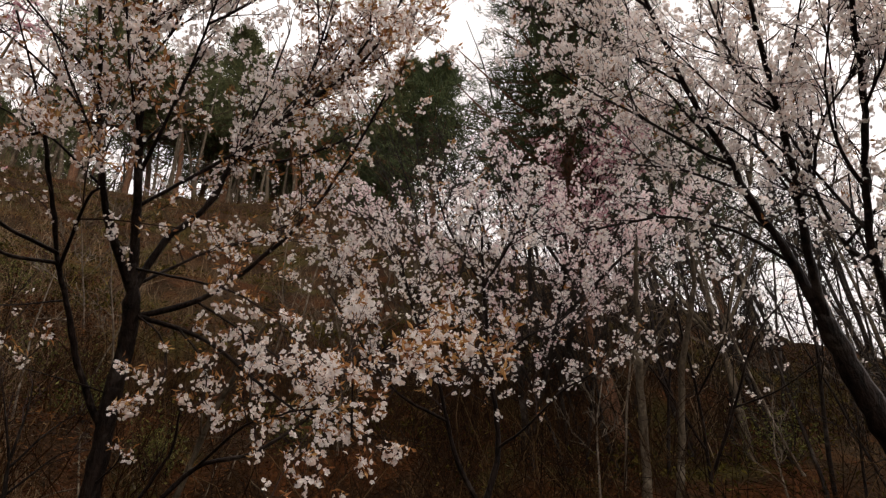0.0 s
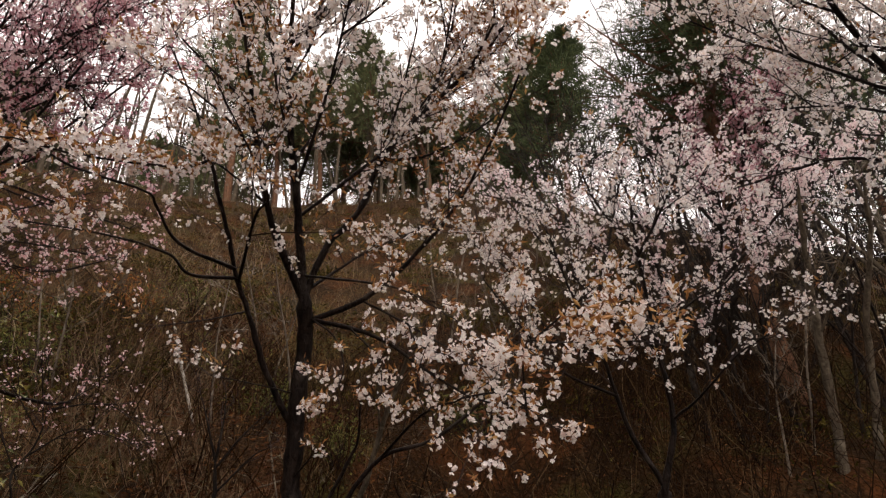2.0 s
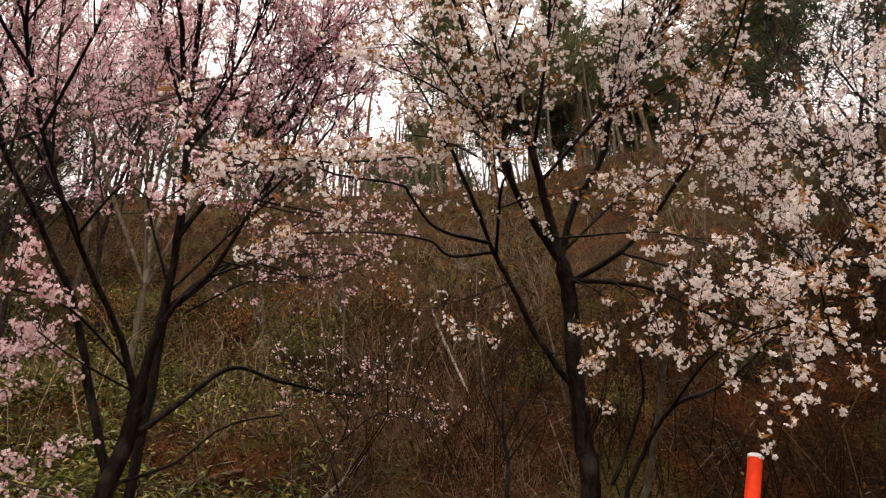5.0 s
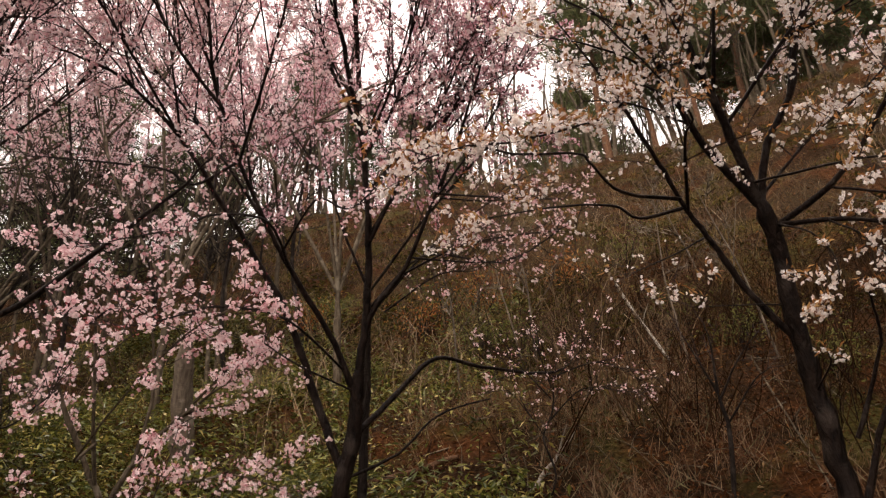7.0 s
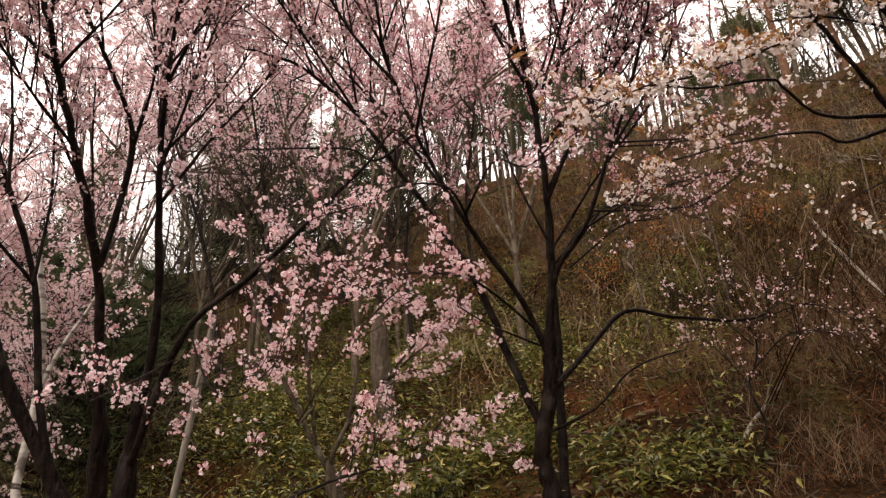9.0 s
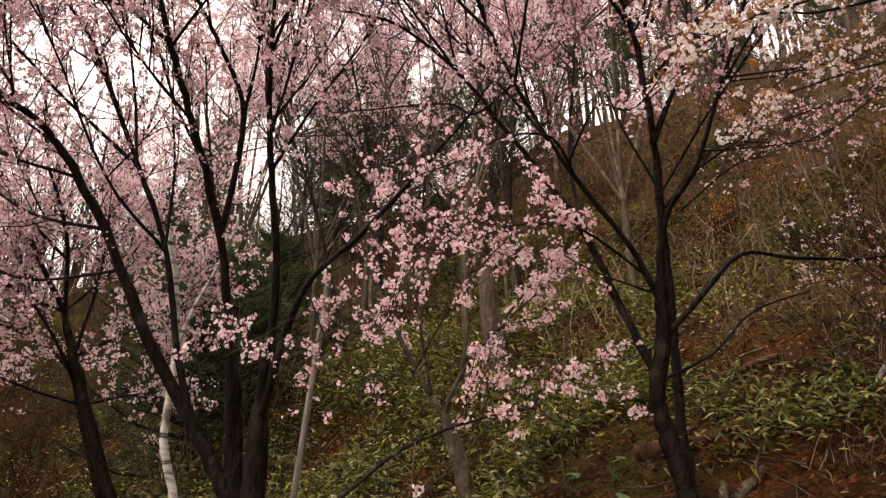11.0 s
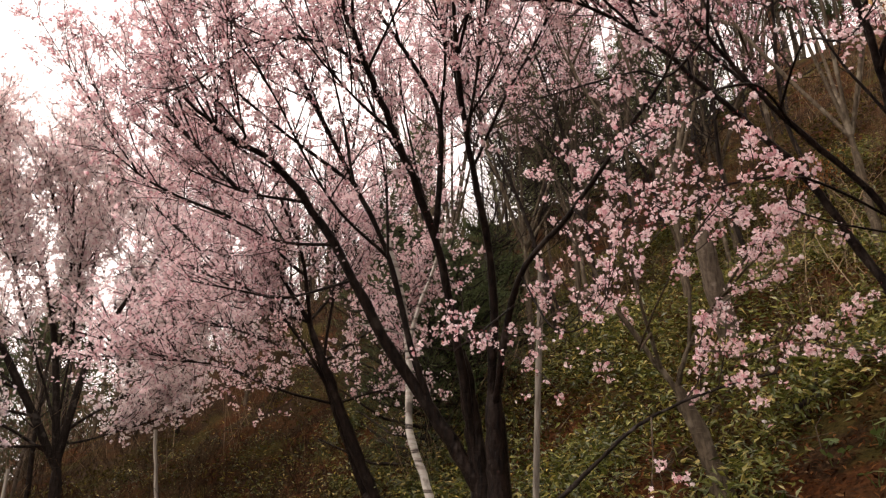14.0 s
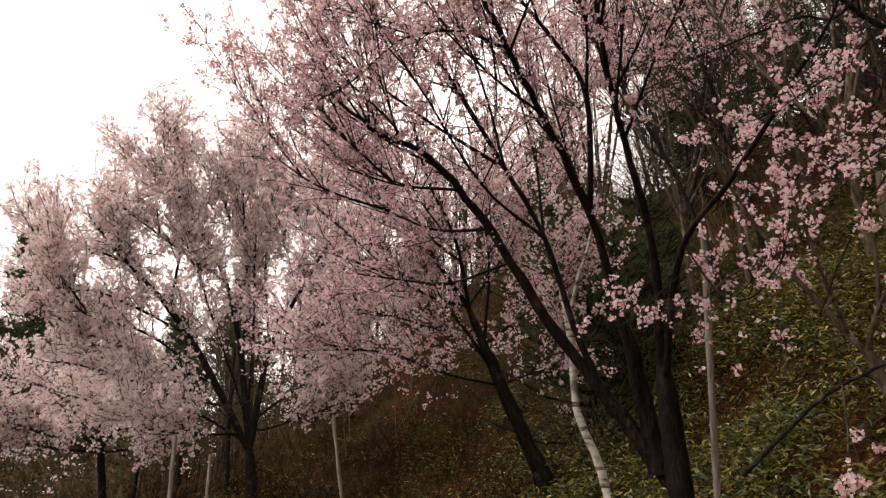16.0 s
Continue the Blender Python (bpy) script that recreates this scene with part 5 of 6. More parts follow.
slim_a = Tree("bare_tree", "slim grey leafless tree standing in the dark thicket", "tree", 55, BARK_GREY, PETAL_PINK, group="")
slim_a.limb("trunk", 0.045, 0.0200, 0.60, 0.40, (-1.70, 6.91, 2.86), (-1.54, 6.75, 3.68), (-1.43, 6.55, 4.30), (-1.30, 6.33, 4.82), (-1.15, 6.10, 5.28))
slim_a.limb("branch", 0.014, 0.0050, 0.30, 0.50, (-1.47, 6.61, 4.12), (-1.11, 6.48, 4.58), (-0.82, 6.33, 4.95))
slim_a.grow(bunch=0, spacing=0.2, length=0.5, gap=0.2)

slim_b = Tree("bare_tree", "slim grey leafless tree with a slight lean in the dark thicket", "tree", 56, BARK_GREY, PETAL_PINK, group="")
slim_b.limb("trunk", 0.04, 0.0180, 0.60, 0.40, (-1.52, 7.26, 2.88), (-1.29, 7.11, 3.70), (-1.12, 6.92, 4.32), (-0.86, 6.71, 4.86), (-0.71, 6.48, 5.32))
slim_b.grow(bunch=0, spacing=0.25, length=0.5, gap=0.2)

red_pine = Tree("pine_tree", "tall red-barked pine with a dark green crown above the cherries", "tree", 19, BARK_PINE, PETAL_WHITE, group="")
red_pine.limb("trunk", 0.111, 0.0649, 1.00, 0.00, (-2.27, 8.72, 3.76), (-2.33, 8.66, 4.83), (-2.35, 8.52, 5.61), (-2.35, 8.36, 6.26), (-2.25, 8.07, 7.13), (-2.05, 7.66, 8.10), (-1.78, 7.14, 9.06), (-1.52, 6.53, 9.95))



def fan_tree(label, seed, x, y, height, stems, spread, petal, far, **grow):
    """A flowering tree further back: a short trunk and a fan of rising stems with forks."""
    rng = np.random.default_rng(seed)
    t = Tree("cherry_tree", label, "cherry tree", seed, BARK_GREY, petal, 0.0, far)
    z = ground_at(x, y)
    top = np.array([x, y, z + height * 0.22])
    t.limb("trunk", 0.05, 0.042, 1, 0, (x, y, z + 0.02), (x + 0.02, y, z + height * 0.1), tuple(top))
    for k in range(stems):
        a = 2 * math.pi * (k + rng.uniform(0, 0.7)) / stems
        w = spread * rng.uniform(0.35, 1.0)
        end = top + np.array([math.cos(a) * w, math.sin(a) * w, height * rng.uniform(0.5, 0.8)])
        mid = top + (end - top) * 0.5 + np.array([math.cos(a), math.sin(a), 0]) * 0.15 + rng.normal(0, 0.08, 3)
        t.limb("branch", 0.026, 0.005, 0.45, 1.0, tuple(top), tuple(mid), tuple(end))
        for _ in range(2):
            e2 = mid + (end - mid) * 0.6 + rng.normal(0, 0.45 * spread, 3) * [1, 1, 0.5]
            t.limb("branch", 0.018, 0.005, 0.35, 1.0, tuple(mid), tuple((mid + e2) / 2 + rng.normal(0, 0.08, 3)), tuple(e2))
    t.grow(**grow)


fan_tree("pink flowering cherry further up the slope", 101, *polar_xy(98, 8.8), 7.0, 7, 2.2, PETAL_PINK, 2.0, spacing=0.17, length=0.85, gap=0.1, size=0.019, buds=1)
fan_tree("deep pink flowering cherry further up the slope", 102, *polar_xy(85, 8.2), 6.2, 7, 1.9, PETAL_ROSE, 2.0, spacing=0.17, length=0.85, gap=0.1, size=0.019, buds=1)
fan_tree("pale pink flowering cherry beyond the birch", 103, *polar_xy(110, 10.5), 7.5, 7, 2.2, PETAL_PINK, 2.0, spacing=0.17, length=0.85, gap=0.1, size=0.019, buds=1)
fan_tree("pink flowering cherry between taller ones on the slope", 105, *polar_xy(106, 10.5), 7.5, 6, 2.0, PETAL_PINK, 2.0, spacing=0.18, length=0.85, gap=0.1, size=0.019, buds=1)
fan_tree("pale pink flowering cherry on the upper bank", 107, *polar_xy(94, 10.5), 7.0, 7, 2.2, PETAL_ROSE, 2.0, spacing=0.17, length=0.85, gap=0.1, size=0.019, buds=1)
fan_tree("pale pink flowering cherry rising behind the birch", 106, *polar_xy(117, 11.5), 8.5, 7, 2.2, PETAL_PALE, 2.0, spacing=0.16, length=0.85, gap=0.1, size=0.019, buds=1)
for azimuth, r, tall, seed in ((90, 13.0, 9.0, 108), (101, 13.5, 10.0, 109), (116, 13.0, 10.0, 110)):
    fan_tree("tall pink flowering cherry standing behind others", seed, *polar_xy(azimuth, r), tall, 6, 2.4, PETAL_PINK, 2.4, spacing=0.2, length=1.1, gap=0.1, size=0.026, sub=0.22)
fan_tree("white flowering cherry higher on the slope", 104, *polar_xy(6, 8.5), 6.0, 6, 2.0, PETAL_WHITE, 2.0, spacing=0.2, length=0.85, gap=0.09, size=0.019)


# ---- bare trees, pines and far woods ----
def bare_wood(seed, height, r=0.06, lean=0.1, branchy=10):
    """A leafless tree as three meshes to be: a thin trunk, limbs and a haze of twigs."""
    rng = np.random.default_rng(seed)
    pts = [np.zeros(3)]
    w = np.array([rng.normal(0, lean), rng.normal(0, lean), 1.0])
    for _ in range(7):
        w = w + rng.normal(0, 0.06, 3)
        w[2] = max(w[2], 0.8)
        pts.append(pts[-1] + w / np.linalg.norm(w) * height / 7)
    pts = np.array(pts) - [0, 0, 0.15]
    line = smooth_line(pts, 3)
    trunk, limbs, twigs = Bag(), Bag(), Bag()
    trunk.tube(line, np.linspace(r * 1.15, r * 0.2, len(line)), 7)
    for _ in range(branchy):
        k = rng.uniform(0.35, 0.98)
        p = line[int(k * (len(line) - 1))]
        a = rng.uniform(0, 2 * np.pi)
        w = np.array([math.cos(a), math.sin(a), rng.uniform(0.5, 1.4)])
        w /= np.linalg.norm(w)
        ln = height * (1.05 - k) * rng.uniform(0.3, 0.6)
        q = [p]
        for _ in range(4):
            w = w + rng.normal(0, 0.15, 3) + [0, 0, 0.08]
            w /= np.linalg.norm(w)
            q.append(q[-1] + w * ln / 4)
        q = np.array(q)
        limbs.tube(q, np.linspace(r * 0.35 * (1.2 - k), 0.004, 5), 5)
        for _ in range(9):
            k2 = rng.uniform(0.2, 1) * 3.99
            i = int(k2)
            a2 = q[i] + (q[i + 1] - q[i]) * (k2 - i)
            w2 = w + rng.normal(0, 0.6, 3)
            w2 /= np.linalg.norm(w2)
            e = a2 + w2 * ln * rng.uniform(0.15, 0.4)
            twigs.tube(np.array([a2, (a2 + e) / 2 + rng.normal(0, 0.02, 3), e]), [0.006, 0.005, 0.003], 3, False)
    return trunk, limbs, twigs


def bare_tree(label, seed, height, bark, r=0.06, lean=0.1, branchy=10, group="bare trees"):
    root = tagged(new("bare_tree"), label, "tree", group)
    trunk, limbs, twigs = bare_wood(seed, height, r, lean, branchy)
    part("trunk", trunk.mesh("trunk", bark, True), root)
    part("branchwork", limbs.mesh("branchwork", bark, True), root, kind="stuff")
    part("twig_haze", twigs.mesh("twig_haze", bark), root, kind="stuff")
    return root


def far_wood(name, label, bark, places, seed, kinds):
    """A distant stand of leafless trees, too many to tell apart, as one mesh."""
    rng, out = random.Random(seed), Bag()
    for n, (x, y) in enumerate(places):
        turn, size = rng.uniform(0, 2 * math.pi), rng.uniform(0.8, 1.2)
        c, d = math.cos(turn) * size, math.sin(turn) * size
        m = np.array([[c, -d, 0], [d, c, 0], [0, 0, size]])
        for bag in kinds[n % len(kinds)]:
            v = np.concatenate(bag.v) @ m.T + [x, y, ground_at(x, y)]
            for k in (3, 4):
                if bag.f[k]:
                    out.f[k].append(np.concatenate(bag.f[k]) + out.n)
            out.v.append(v)
            out.n += len(v)
    return tagged(new(name, out.mesh(name, bark)), label, "woods", kind="stuff")


def needle_crown(root, line, bare, spread, clumps, bark, needles, rng, blades=4, fine=1.0):
    """Limbs in uneven tiers on the upper trunk, needle tufts along them."""
    limbs, spots, ways = Bag(), [], []
    height = line[-1][2] - line[0][2]
    for _ in range(clumps):
        k = bare + (1 - bare) * rng.random() ** 0.9
        p = np.array([np.interp(line[0][2] + k * height, line[:, 2], line[:, n]) for n in range(3)])
        a = rng.uniform(0, 2 * np.pi)
        ln = spread * (1.08 - k) / (1.08 - bare) * rng.uniform(0.55, 1.1) + 0.25
        w = np.array([math.cos(a), math.sin(a), rng.uniform(-0.1, 0.4)])
        e = p + w * ln
        limbs.tube(np.array([p, (p + e) / 2 + [0, 0, -0.05 * ln], e + [0, 0, 0.1 * ln]]), [0.03, 0.02, 0.008], 4, False)
        for s in np.linspace(0.3, 1.05, 6):
            for _ in range(5):
                spots.append(p + (e - p) * s + rng.normal(0, 0.11 * ln + 0.06, 3) * [1, 1, 0.6])
                ways.append(w + [0, 0, 0.6])
    part("branchwork", limbs.mesh("branchwork", bark), root, kind="stuff")
    spots, ways = np.array(spots), np.array(ways)
    rep = np.repeat(np.arange(len(spots)), blades)
    nb = Bag()
    blade = ([(-0.07 * fine, 0, 0), (0.07 * fine, 0, 0), (0, 0, 1)], [(0, 1, 2)])
    nb.scatter(*blade, spots[rep] + rng.normal(0, 0.03, (len(rep), 3)), turns(rng, ways[rep], 0.9), rng.uniform(0.14, 0.34, len(rep)) * height / 9 * (0.5 + 0.5 * fine))
    part("needles", nb.mesh("needles", needles), root, "dark green needle tufts", "stuff")


def pine(label, seed, height, spread, bare=0.4, bark=BARK_PINE, clumps=90, group="pines", needles=NEEDLE):
    """A pine: a tapered trunk and a crown of needle tufts."""
    rng = np.random.default_rng(seed)
    root = tagged(new("pine_tree"), label, "tree", group)
    line = smooth_line(np.array([[0, 0, -0.2], [rng.normal(0, 0.1), 0, height * 0.35], [rng.normal(0, 0.2), rng.normal(0, 0.2), height * 0.7], [rng.normal(0, 0.2), rng.normal(0, 0.2), height]]), 5)
    b = Bag()
    b.tube(line, np.linspace(height * 0.016, 0.02, len(line)), 8)
    part("trunk", b.mesh("trunk", bark, True), root)
    needle_crown(root, line, bare, spread, clumps, bark, needles, rng)
    return root


def set_down(ob, x, y, turn=0.0, size=1.0):
    m = pose(x, y, ground_at(x, y), 0, 0, turn)
    ob.matrix_basis = m @ Matrix.Diagonal((size, size, size, 1))
    return ob


def spread_copies(kinds, places, seed):
    rng = random.Random(seed)
    for n, (x, y) in enumerate(places):
        src, turn, size = kinds[n % len(kinds)], rng.uniform(0, 360), rng.uniform(0.8, 1.2)
        if n < len(kinds):
            set_down(src, x, y, turn, size)
        else:
            c = copy_thing(src, pose(x, y, ground_at(x, y), 0, 0, turn))
            c.scale = (size, size, size)


rnd = random.Random(11)
# thin trunks along the ridge, sky behind them
ridge = [polar_xy(rnd.uniform(36, 92), rnd.uniform(25, 34)) for _ in range(105)]
kinds = [bare_tree("slender leafless grey tree on the wooded ridge", 40 + n, 7.0 + 0.7 * n, BARK_GREY, 0.085, 0.05, 7, "ridge trees") for n in range(5)]
spread_copies(kinds, ridge, 5)
far_wood("ridge_woods", "thin leafless trees standing close along the ridge", BARK_GREY, [polar_xy(rnd.uniform(30, 80), rnd.uniform(27, 40)) for _ in range(120)], 21, [bare_wood(45, 8.5, 0.06, 0.05, 8), bare_wood(46, 10.0, 0.07, 0.05, 8), bare_wood(47, 7.5, 0.05, 0.06, 8)])
# scattered bare trees on the slopes beside the cherries
slope = [polar_xy(rnd.uniform(-12, 30), rnd.uniform(8.5, 17)) for _ in range(50)] + [polar_xy(rnd.uniform(86, 121), rnd.uniform(9.5, 20)) for _ in range(38)]
kinds = [bare_tree("leafless grey-brown tree with crooked branches on the slope", 60 + n, 4.2 + 0.6 * n, BARK if n else BARK_GREY, 0.03, 0.1, 18, "slope trees") for n in range(4)]
spread_copies(kinds, slope, 6)
far_wood("thicket_woods", "dark leafless thicket of thin stems on the shoulder of the slope", BARK, [polar_xy(rnd.uniform(-16, 18), rnd.uniform(12, 26)) for _ in range(70)], 22, [bare_wood(65, 4.6, 0.03, 0.12, 14), bare_wood(66, 5.4, 0.035, 0.1, 14)])
# pale thin saplings on the near bank
young = [polar_xy(rnd.uniform(26, 80), rnd.uniform(6.2, 10)) for _ in range(15)] + [polar_xy(rnd.uniform(-6, 26), rnd.uniform(6.5, 10)) for _ in range(14)]
kinds = [bare_tree("thin pale leafless sapling leaning out of the bank", 50 + n, 1.8 + 0.45 * n, BARK_PALE, 0.012, 0.25, 7, "saplings") for n in range(4)]
spread_copies(kinds, young, 12)
dark = [polar_xy(rnd.uniform(-8, 24), rnd.uniform(7, 10.5)) for _ in range(34)]
kinds = [bare_tree("dark leafless shrub stem with fine twigs on the bank", 90 + n, 2.2 + 0.5 * n, BARK, 0.02, 0.14, 12, "dark shrubs") for n in range(4)]
spread_copies(kinds, dark, 14)
# slim trunks standing in the shade under the blush cherries
shade = [polar_xy(rnd.uniform(118, 152), rnd.uniform(15.5, 22)) for _ in range(44)]
kinds = [bare_tree("slim leafless trunk in the shade of the cherries", 70 + n, 3.4 + 0.5 * n, (BARK_PALE, BARK, BARK_GREY)[n % 3], 0.045, 0.06, 12, "shaded trunks") for n in range(3)]
spread_copies(kinds, shade, 15)
# far woods beyond the flat
woods = [polar_xy(rnd.uniform(110, 141), rnd.uniform(23, 37)) for _ in range(72)]
far_wood("far_woods", "tall leafless grey trees of the far woods", BARK_GREY, woods[::2], 7, [bare_wood(81, 8.7, 0.085, 0.05, 18), bare_wood(83, 11.1, 0.085, 0.05, 18)])
far_wood("dark_woods", "tall leafless dark trees of the far woods", BARK, woods[1::2], 9, [bare_wood(80, 7.5, 0.085, 0.05, 18), bare_wood(82, 9.9, 0.085, 0.05, 18)])
# pines on the ridge
needle_crown(red_pine.root, red_pine.lines[0][0], 0.6, 1.75, 130, BARK_PINE, NEEDLE, np.random.default_rng(5), 12, 0.5)
p1 = pine("dark green pine with an open crown on the ridge", 1, 12.0, 2.8, 0.42, BARK_PINE, 150, needles=NEEDLE_HAZED)
p2 = pine("broad dark green pine on the ridge", 2, 9.5, 2.6, 0.25, BARK_PINE, 150)
spread_copies([p1], [polar_xy(62, 36), polar_xy(66, 37), polar_xy(78, 33)], 8)
p5 = pine("tall pine with bare trunk and dark green top on ridge", 6, 11.0, 2.6, 0.5, BARK_PINE, 130, needles=NEEDLE_HAZED)
spread_copies([p5], [polar_xy(31 + 2.1 * n, 27 + (n * 7 % 5) * 1.4) for n in range(12)] + [polar_xy(56, 28), polar_xy(60, 27)], 17)
spread_copies([p2], [polar_xy(14, 19), polar_xy(28.5, 25.5), polar_xy(33, 27), polar_xy(37, 28), polar_xy(83, 30), polar_xy(88, 27), polar_xy(40, 30), polar_xy(5, 22), polar_xy(74, 34)], 13)
p3 = pine("dense dark green conifer at the edge of the far woods", 3, 12.5, 3.0, 0.04, BARK, 240, "far conifers")
p4 = pine("dark conifer behind the cherries", 4, 7.0, 2.1, 0.08, BARK, 130, "far conifers", NEEDLE_HAZED)
spread_copies([p3], [polar_xy(155, 40), polar_xy(160, 38), polar_xy(164, 42), polar_xy(150, 38), polar_xy(145, 40), polar_xy(139, 39), polar_xy(170, 40), polar_xy(133, 42)], 9)
spread_copies([p4], [polar_xy(109, 22), polar_xy(119, 23), polar_xy(124, 30), polar_xy(152, 30)], 10)
p7 = pine("low olive green conifer on the shoulder of the hill", 8, 4.6, 1.9, 0.05, BARK, 110, "far conifers", NEEDLE_HAZED)
spread_copies([p7], [polar_xy(97, 21), polar_xy(101, 19), polar_xy(105, 18), polar_xy(99, 24), polar_xy(103, 22.5), polar_xy(94, 24), polar_xy(108, 17)], 19)
p6 = pine("small dense dark green conifer in shade behind the birch", 7, 2.7, 1.2, 0.02, BARK, 110, "far conifers")
spread_copies([p6], [polar_xy(119, 12.5), polar_xy(115.5, 10.2), polar_xy(118.2, 9.9), polar_xy(122, 14.5), polar_xy(112.8, 11.2)], 18)
# lower canopy that closes the woods
def thicket(name, label, seed, places, per, spread, size, material):
    rng = np.random.default_rng(seed)
    b, out = Bag(), []
    for x, y, h in places:
        out.append(np.array([x, y, ground_at(x, y)]) + rng.normal(0, 1, (per, 3)) * [spread, spread, 0] + np.stack([np.zeros(per), np.zeros(per), h * rng.random(per) ** 1.2], -1))
    out = np.concatenate(out)
    b.scatter(*SLIM_LEAF, out, turns(rng, rng.normal(0, 1, out.shape), 0.3), rng.uniform(0.5, 1.4, len(out)) * size)
    return tagged(new(name, b.mesh(name, material)), label, "undergrowth", kind="stuff")


thicket("far_canopy", "dark evergreen canopy of the woods in the distance", 32, [(*polar_xy(rnd.uniform(120, 176), rnd.uniform(40, 50)), rnd.uniform(7, 11)) for _ in range(110)], 520, 1.7, 0.3, NEEDLE)
thicket("undergrowth", "brown undergrowth closing the far woods", 31, [(*polar_xy(rnd.uniform(114, 172), rnd.uniform(24, 40)), rnd.uniform(2, 6)) for _ in range(170)], 130, 1.5, 0.2, RUSSET)


# ---- brush, bamboo grass and litter on the bank ----
def bank_places(rng, n, az0, az1, r0, r1):
    a, r = np.radians(rng.uniform(az0, az1, n)), np.sqrt(rng.uniform(r0**2, r1**2, n))
    x, y = -np.sin(a) * r, np.cos(a) * r
    return np.stack([x, y, ground_z(x, y)], -1)


def make_brush(name, label, material, seed, zones):
    """Multi-stemmed leafless shrubs fanning out of the litter."""
    rng = np.random.default_rng(seed)
    b = Bag()
    for n, az0, az1, r0, r1, h in zones:
        for p in bank_places(rng, n, az0, az1, r0, r1):
            for _ in range(rng.integers(4, 9)):
                ht = h * rng.uniform(0.35, 1.35)
                lean = rng.normal(0, 0.38, 2)
                q = p + np.r_[rng.normal(0, 0.12, 2), -0.03]
                e = q + np.array([lean[0] * ht, lean[1] * ht, ht])
                m1 = q + (e - q) * 0.4 + np.r_[rng.normal(0, 0.12 * ht, 2), 0.1 * ht]
                m2 = q + (e - q) * 0.72 + np.r_[rng.normal(0, 0.1 * ht, 2), 0.06 * ht]
                r = rng.uniform(0.0025, 0.007)
                b.tube(np.array([q, m1, m2, e]), [r, r * 0.75, r * 0.5, r * 0.25], 3, False)
                for _ in range(rng.integers(2, 5)):
                    a = m1 + (e - m1) * rng.uniform(0.0, 0.8)
                    w = rng.normal(0, 0.6, 3) + [0, 0, 0.5]
                    b.tube(np.array([a, a + w * ht * 0.12 + rng.normal(0, 0.02 * ht, 3), a + w * ht * 0.28]), [r * 0.5, r * 0.4, r * 0.25], 3, False)
    return tagged(new(name, b.mesh(name, material)), label, "brush", kind="stuff")


def patches(p, scale, shift):
    """A smooth blotchy field over the ground, about -1 to 1."""
    x, y = p[:, 0] * scale + shift, p[:, 1] * scale - 0.7 * shift
    return 0.6 * np.sin(x + 1.3 * np.sin(0.7 * y)) * np.sin(1.1 * y + 0.8 * np.sin(0.9 * x)) + 0.4 * np.sin(2.7 * x - 1.9 * y) * np.sin(2.3 * y + 1.7 * x)


def make_grass(name, label, material, seed, zones):
    rng = np.random.default_rng(seed)
    p = np.concatenate([bank_places(rng, *z) for z in zones])
    p = p[patches(p, 1.5, seed) + rng.normal(0, 0.22, len(p)) > 0.02]
    rep = np.repeat(np.arange(len(p)), 6)
    blade = ([(-0.012, 0, 0), (0.012, 0, 0), (0.008, 0.12, 0.6), (-0.008, 0.12, 0.6), (0, 0.4, 1.0)], [(0, 1, 2), (0, 2, 3), (3, 2, 4)])
    b = Bag()
    tall = np.repeat(rng.uniform(0.08, 0.3, len(p)), 6) * rng.uniform(0.5, 1.1, len(rep))
    b.scatter(*blade, p[rep] + rng.normal(0, 0.05, (len(rep), 3)) * [1, 1, 0], turns(rng, np.tile([0, 0, 1.0], (len(rep), 1)), 0.65), tall)
    return tagged(new(name, b.mesh(name, material)), label, "grass", kind="stuff")


def make_litter():
    rng = np.random.default_rng(22)
    b = Bag()
    p = np.concatenate([bank_places(rng, 34000, 58, 122, 3.8, 11), bank_places(rng, 17000, 14, 60, 4.5, 11), bank_places(rng, 26000, 20, 100, 11, 24), bank_places(rng, 5000, -20, 22, 6, 14), bank_places(rng, 4000, 112, 155, 8, 15), bank_places(rng, 5000, 112, 155, 15, 28)])
    p[:, 2] += rng.uniform(0.01, 0.06, len(p)) + 0.12 * (rng.random(len(p)) < 0.2) * rng.random(len(p))
    b.scatter(*SLIM_LEAF, p, turns(rng, np.tile([0.35, -0.2, 1.0], (len(p), 1)), 0.6), rng.uniform(0.025, 0.058, len(p)) * (1 + 0.05 * np.hypot(p[:, 0], p[:, 1])))
    return tagged(new("leaf_litter", b.mesh("leaf_litter", LITTER)), "fallen reddish brown leaves lying on the bank", "leaf litter", kind="stuff")


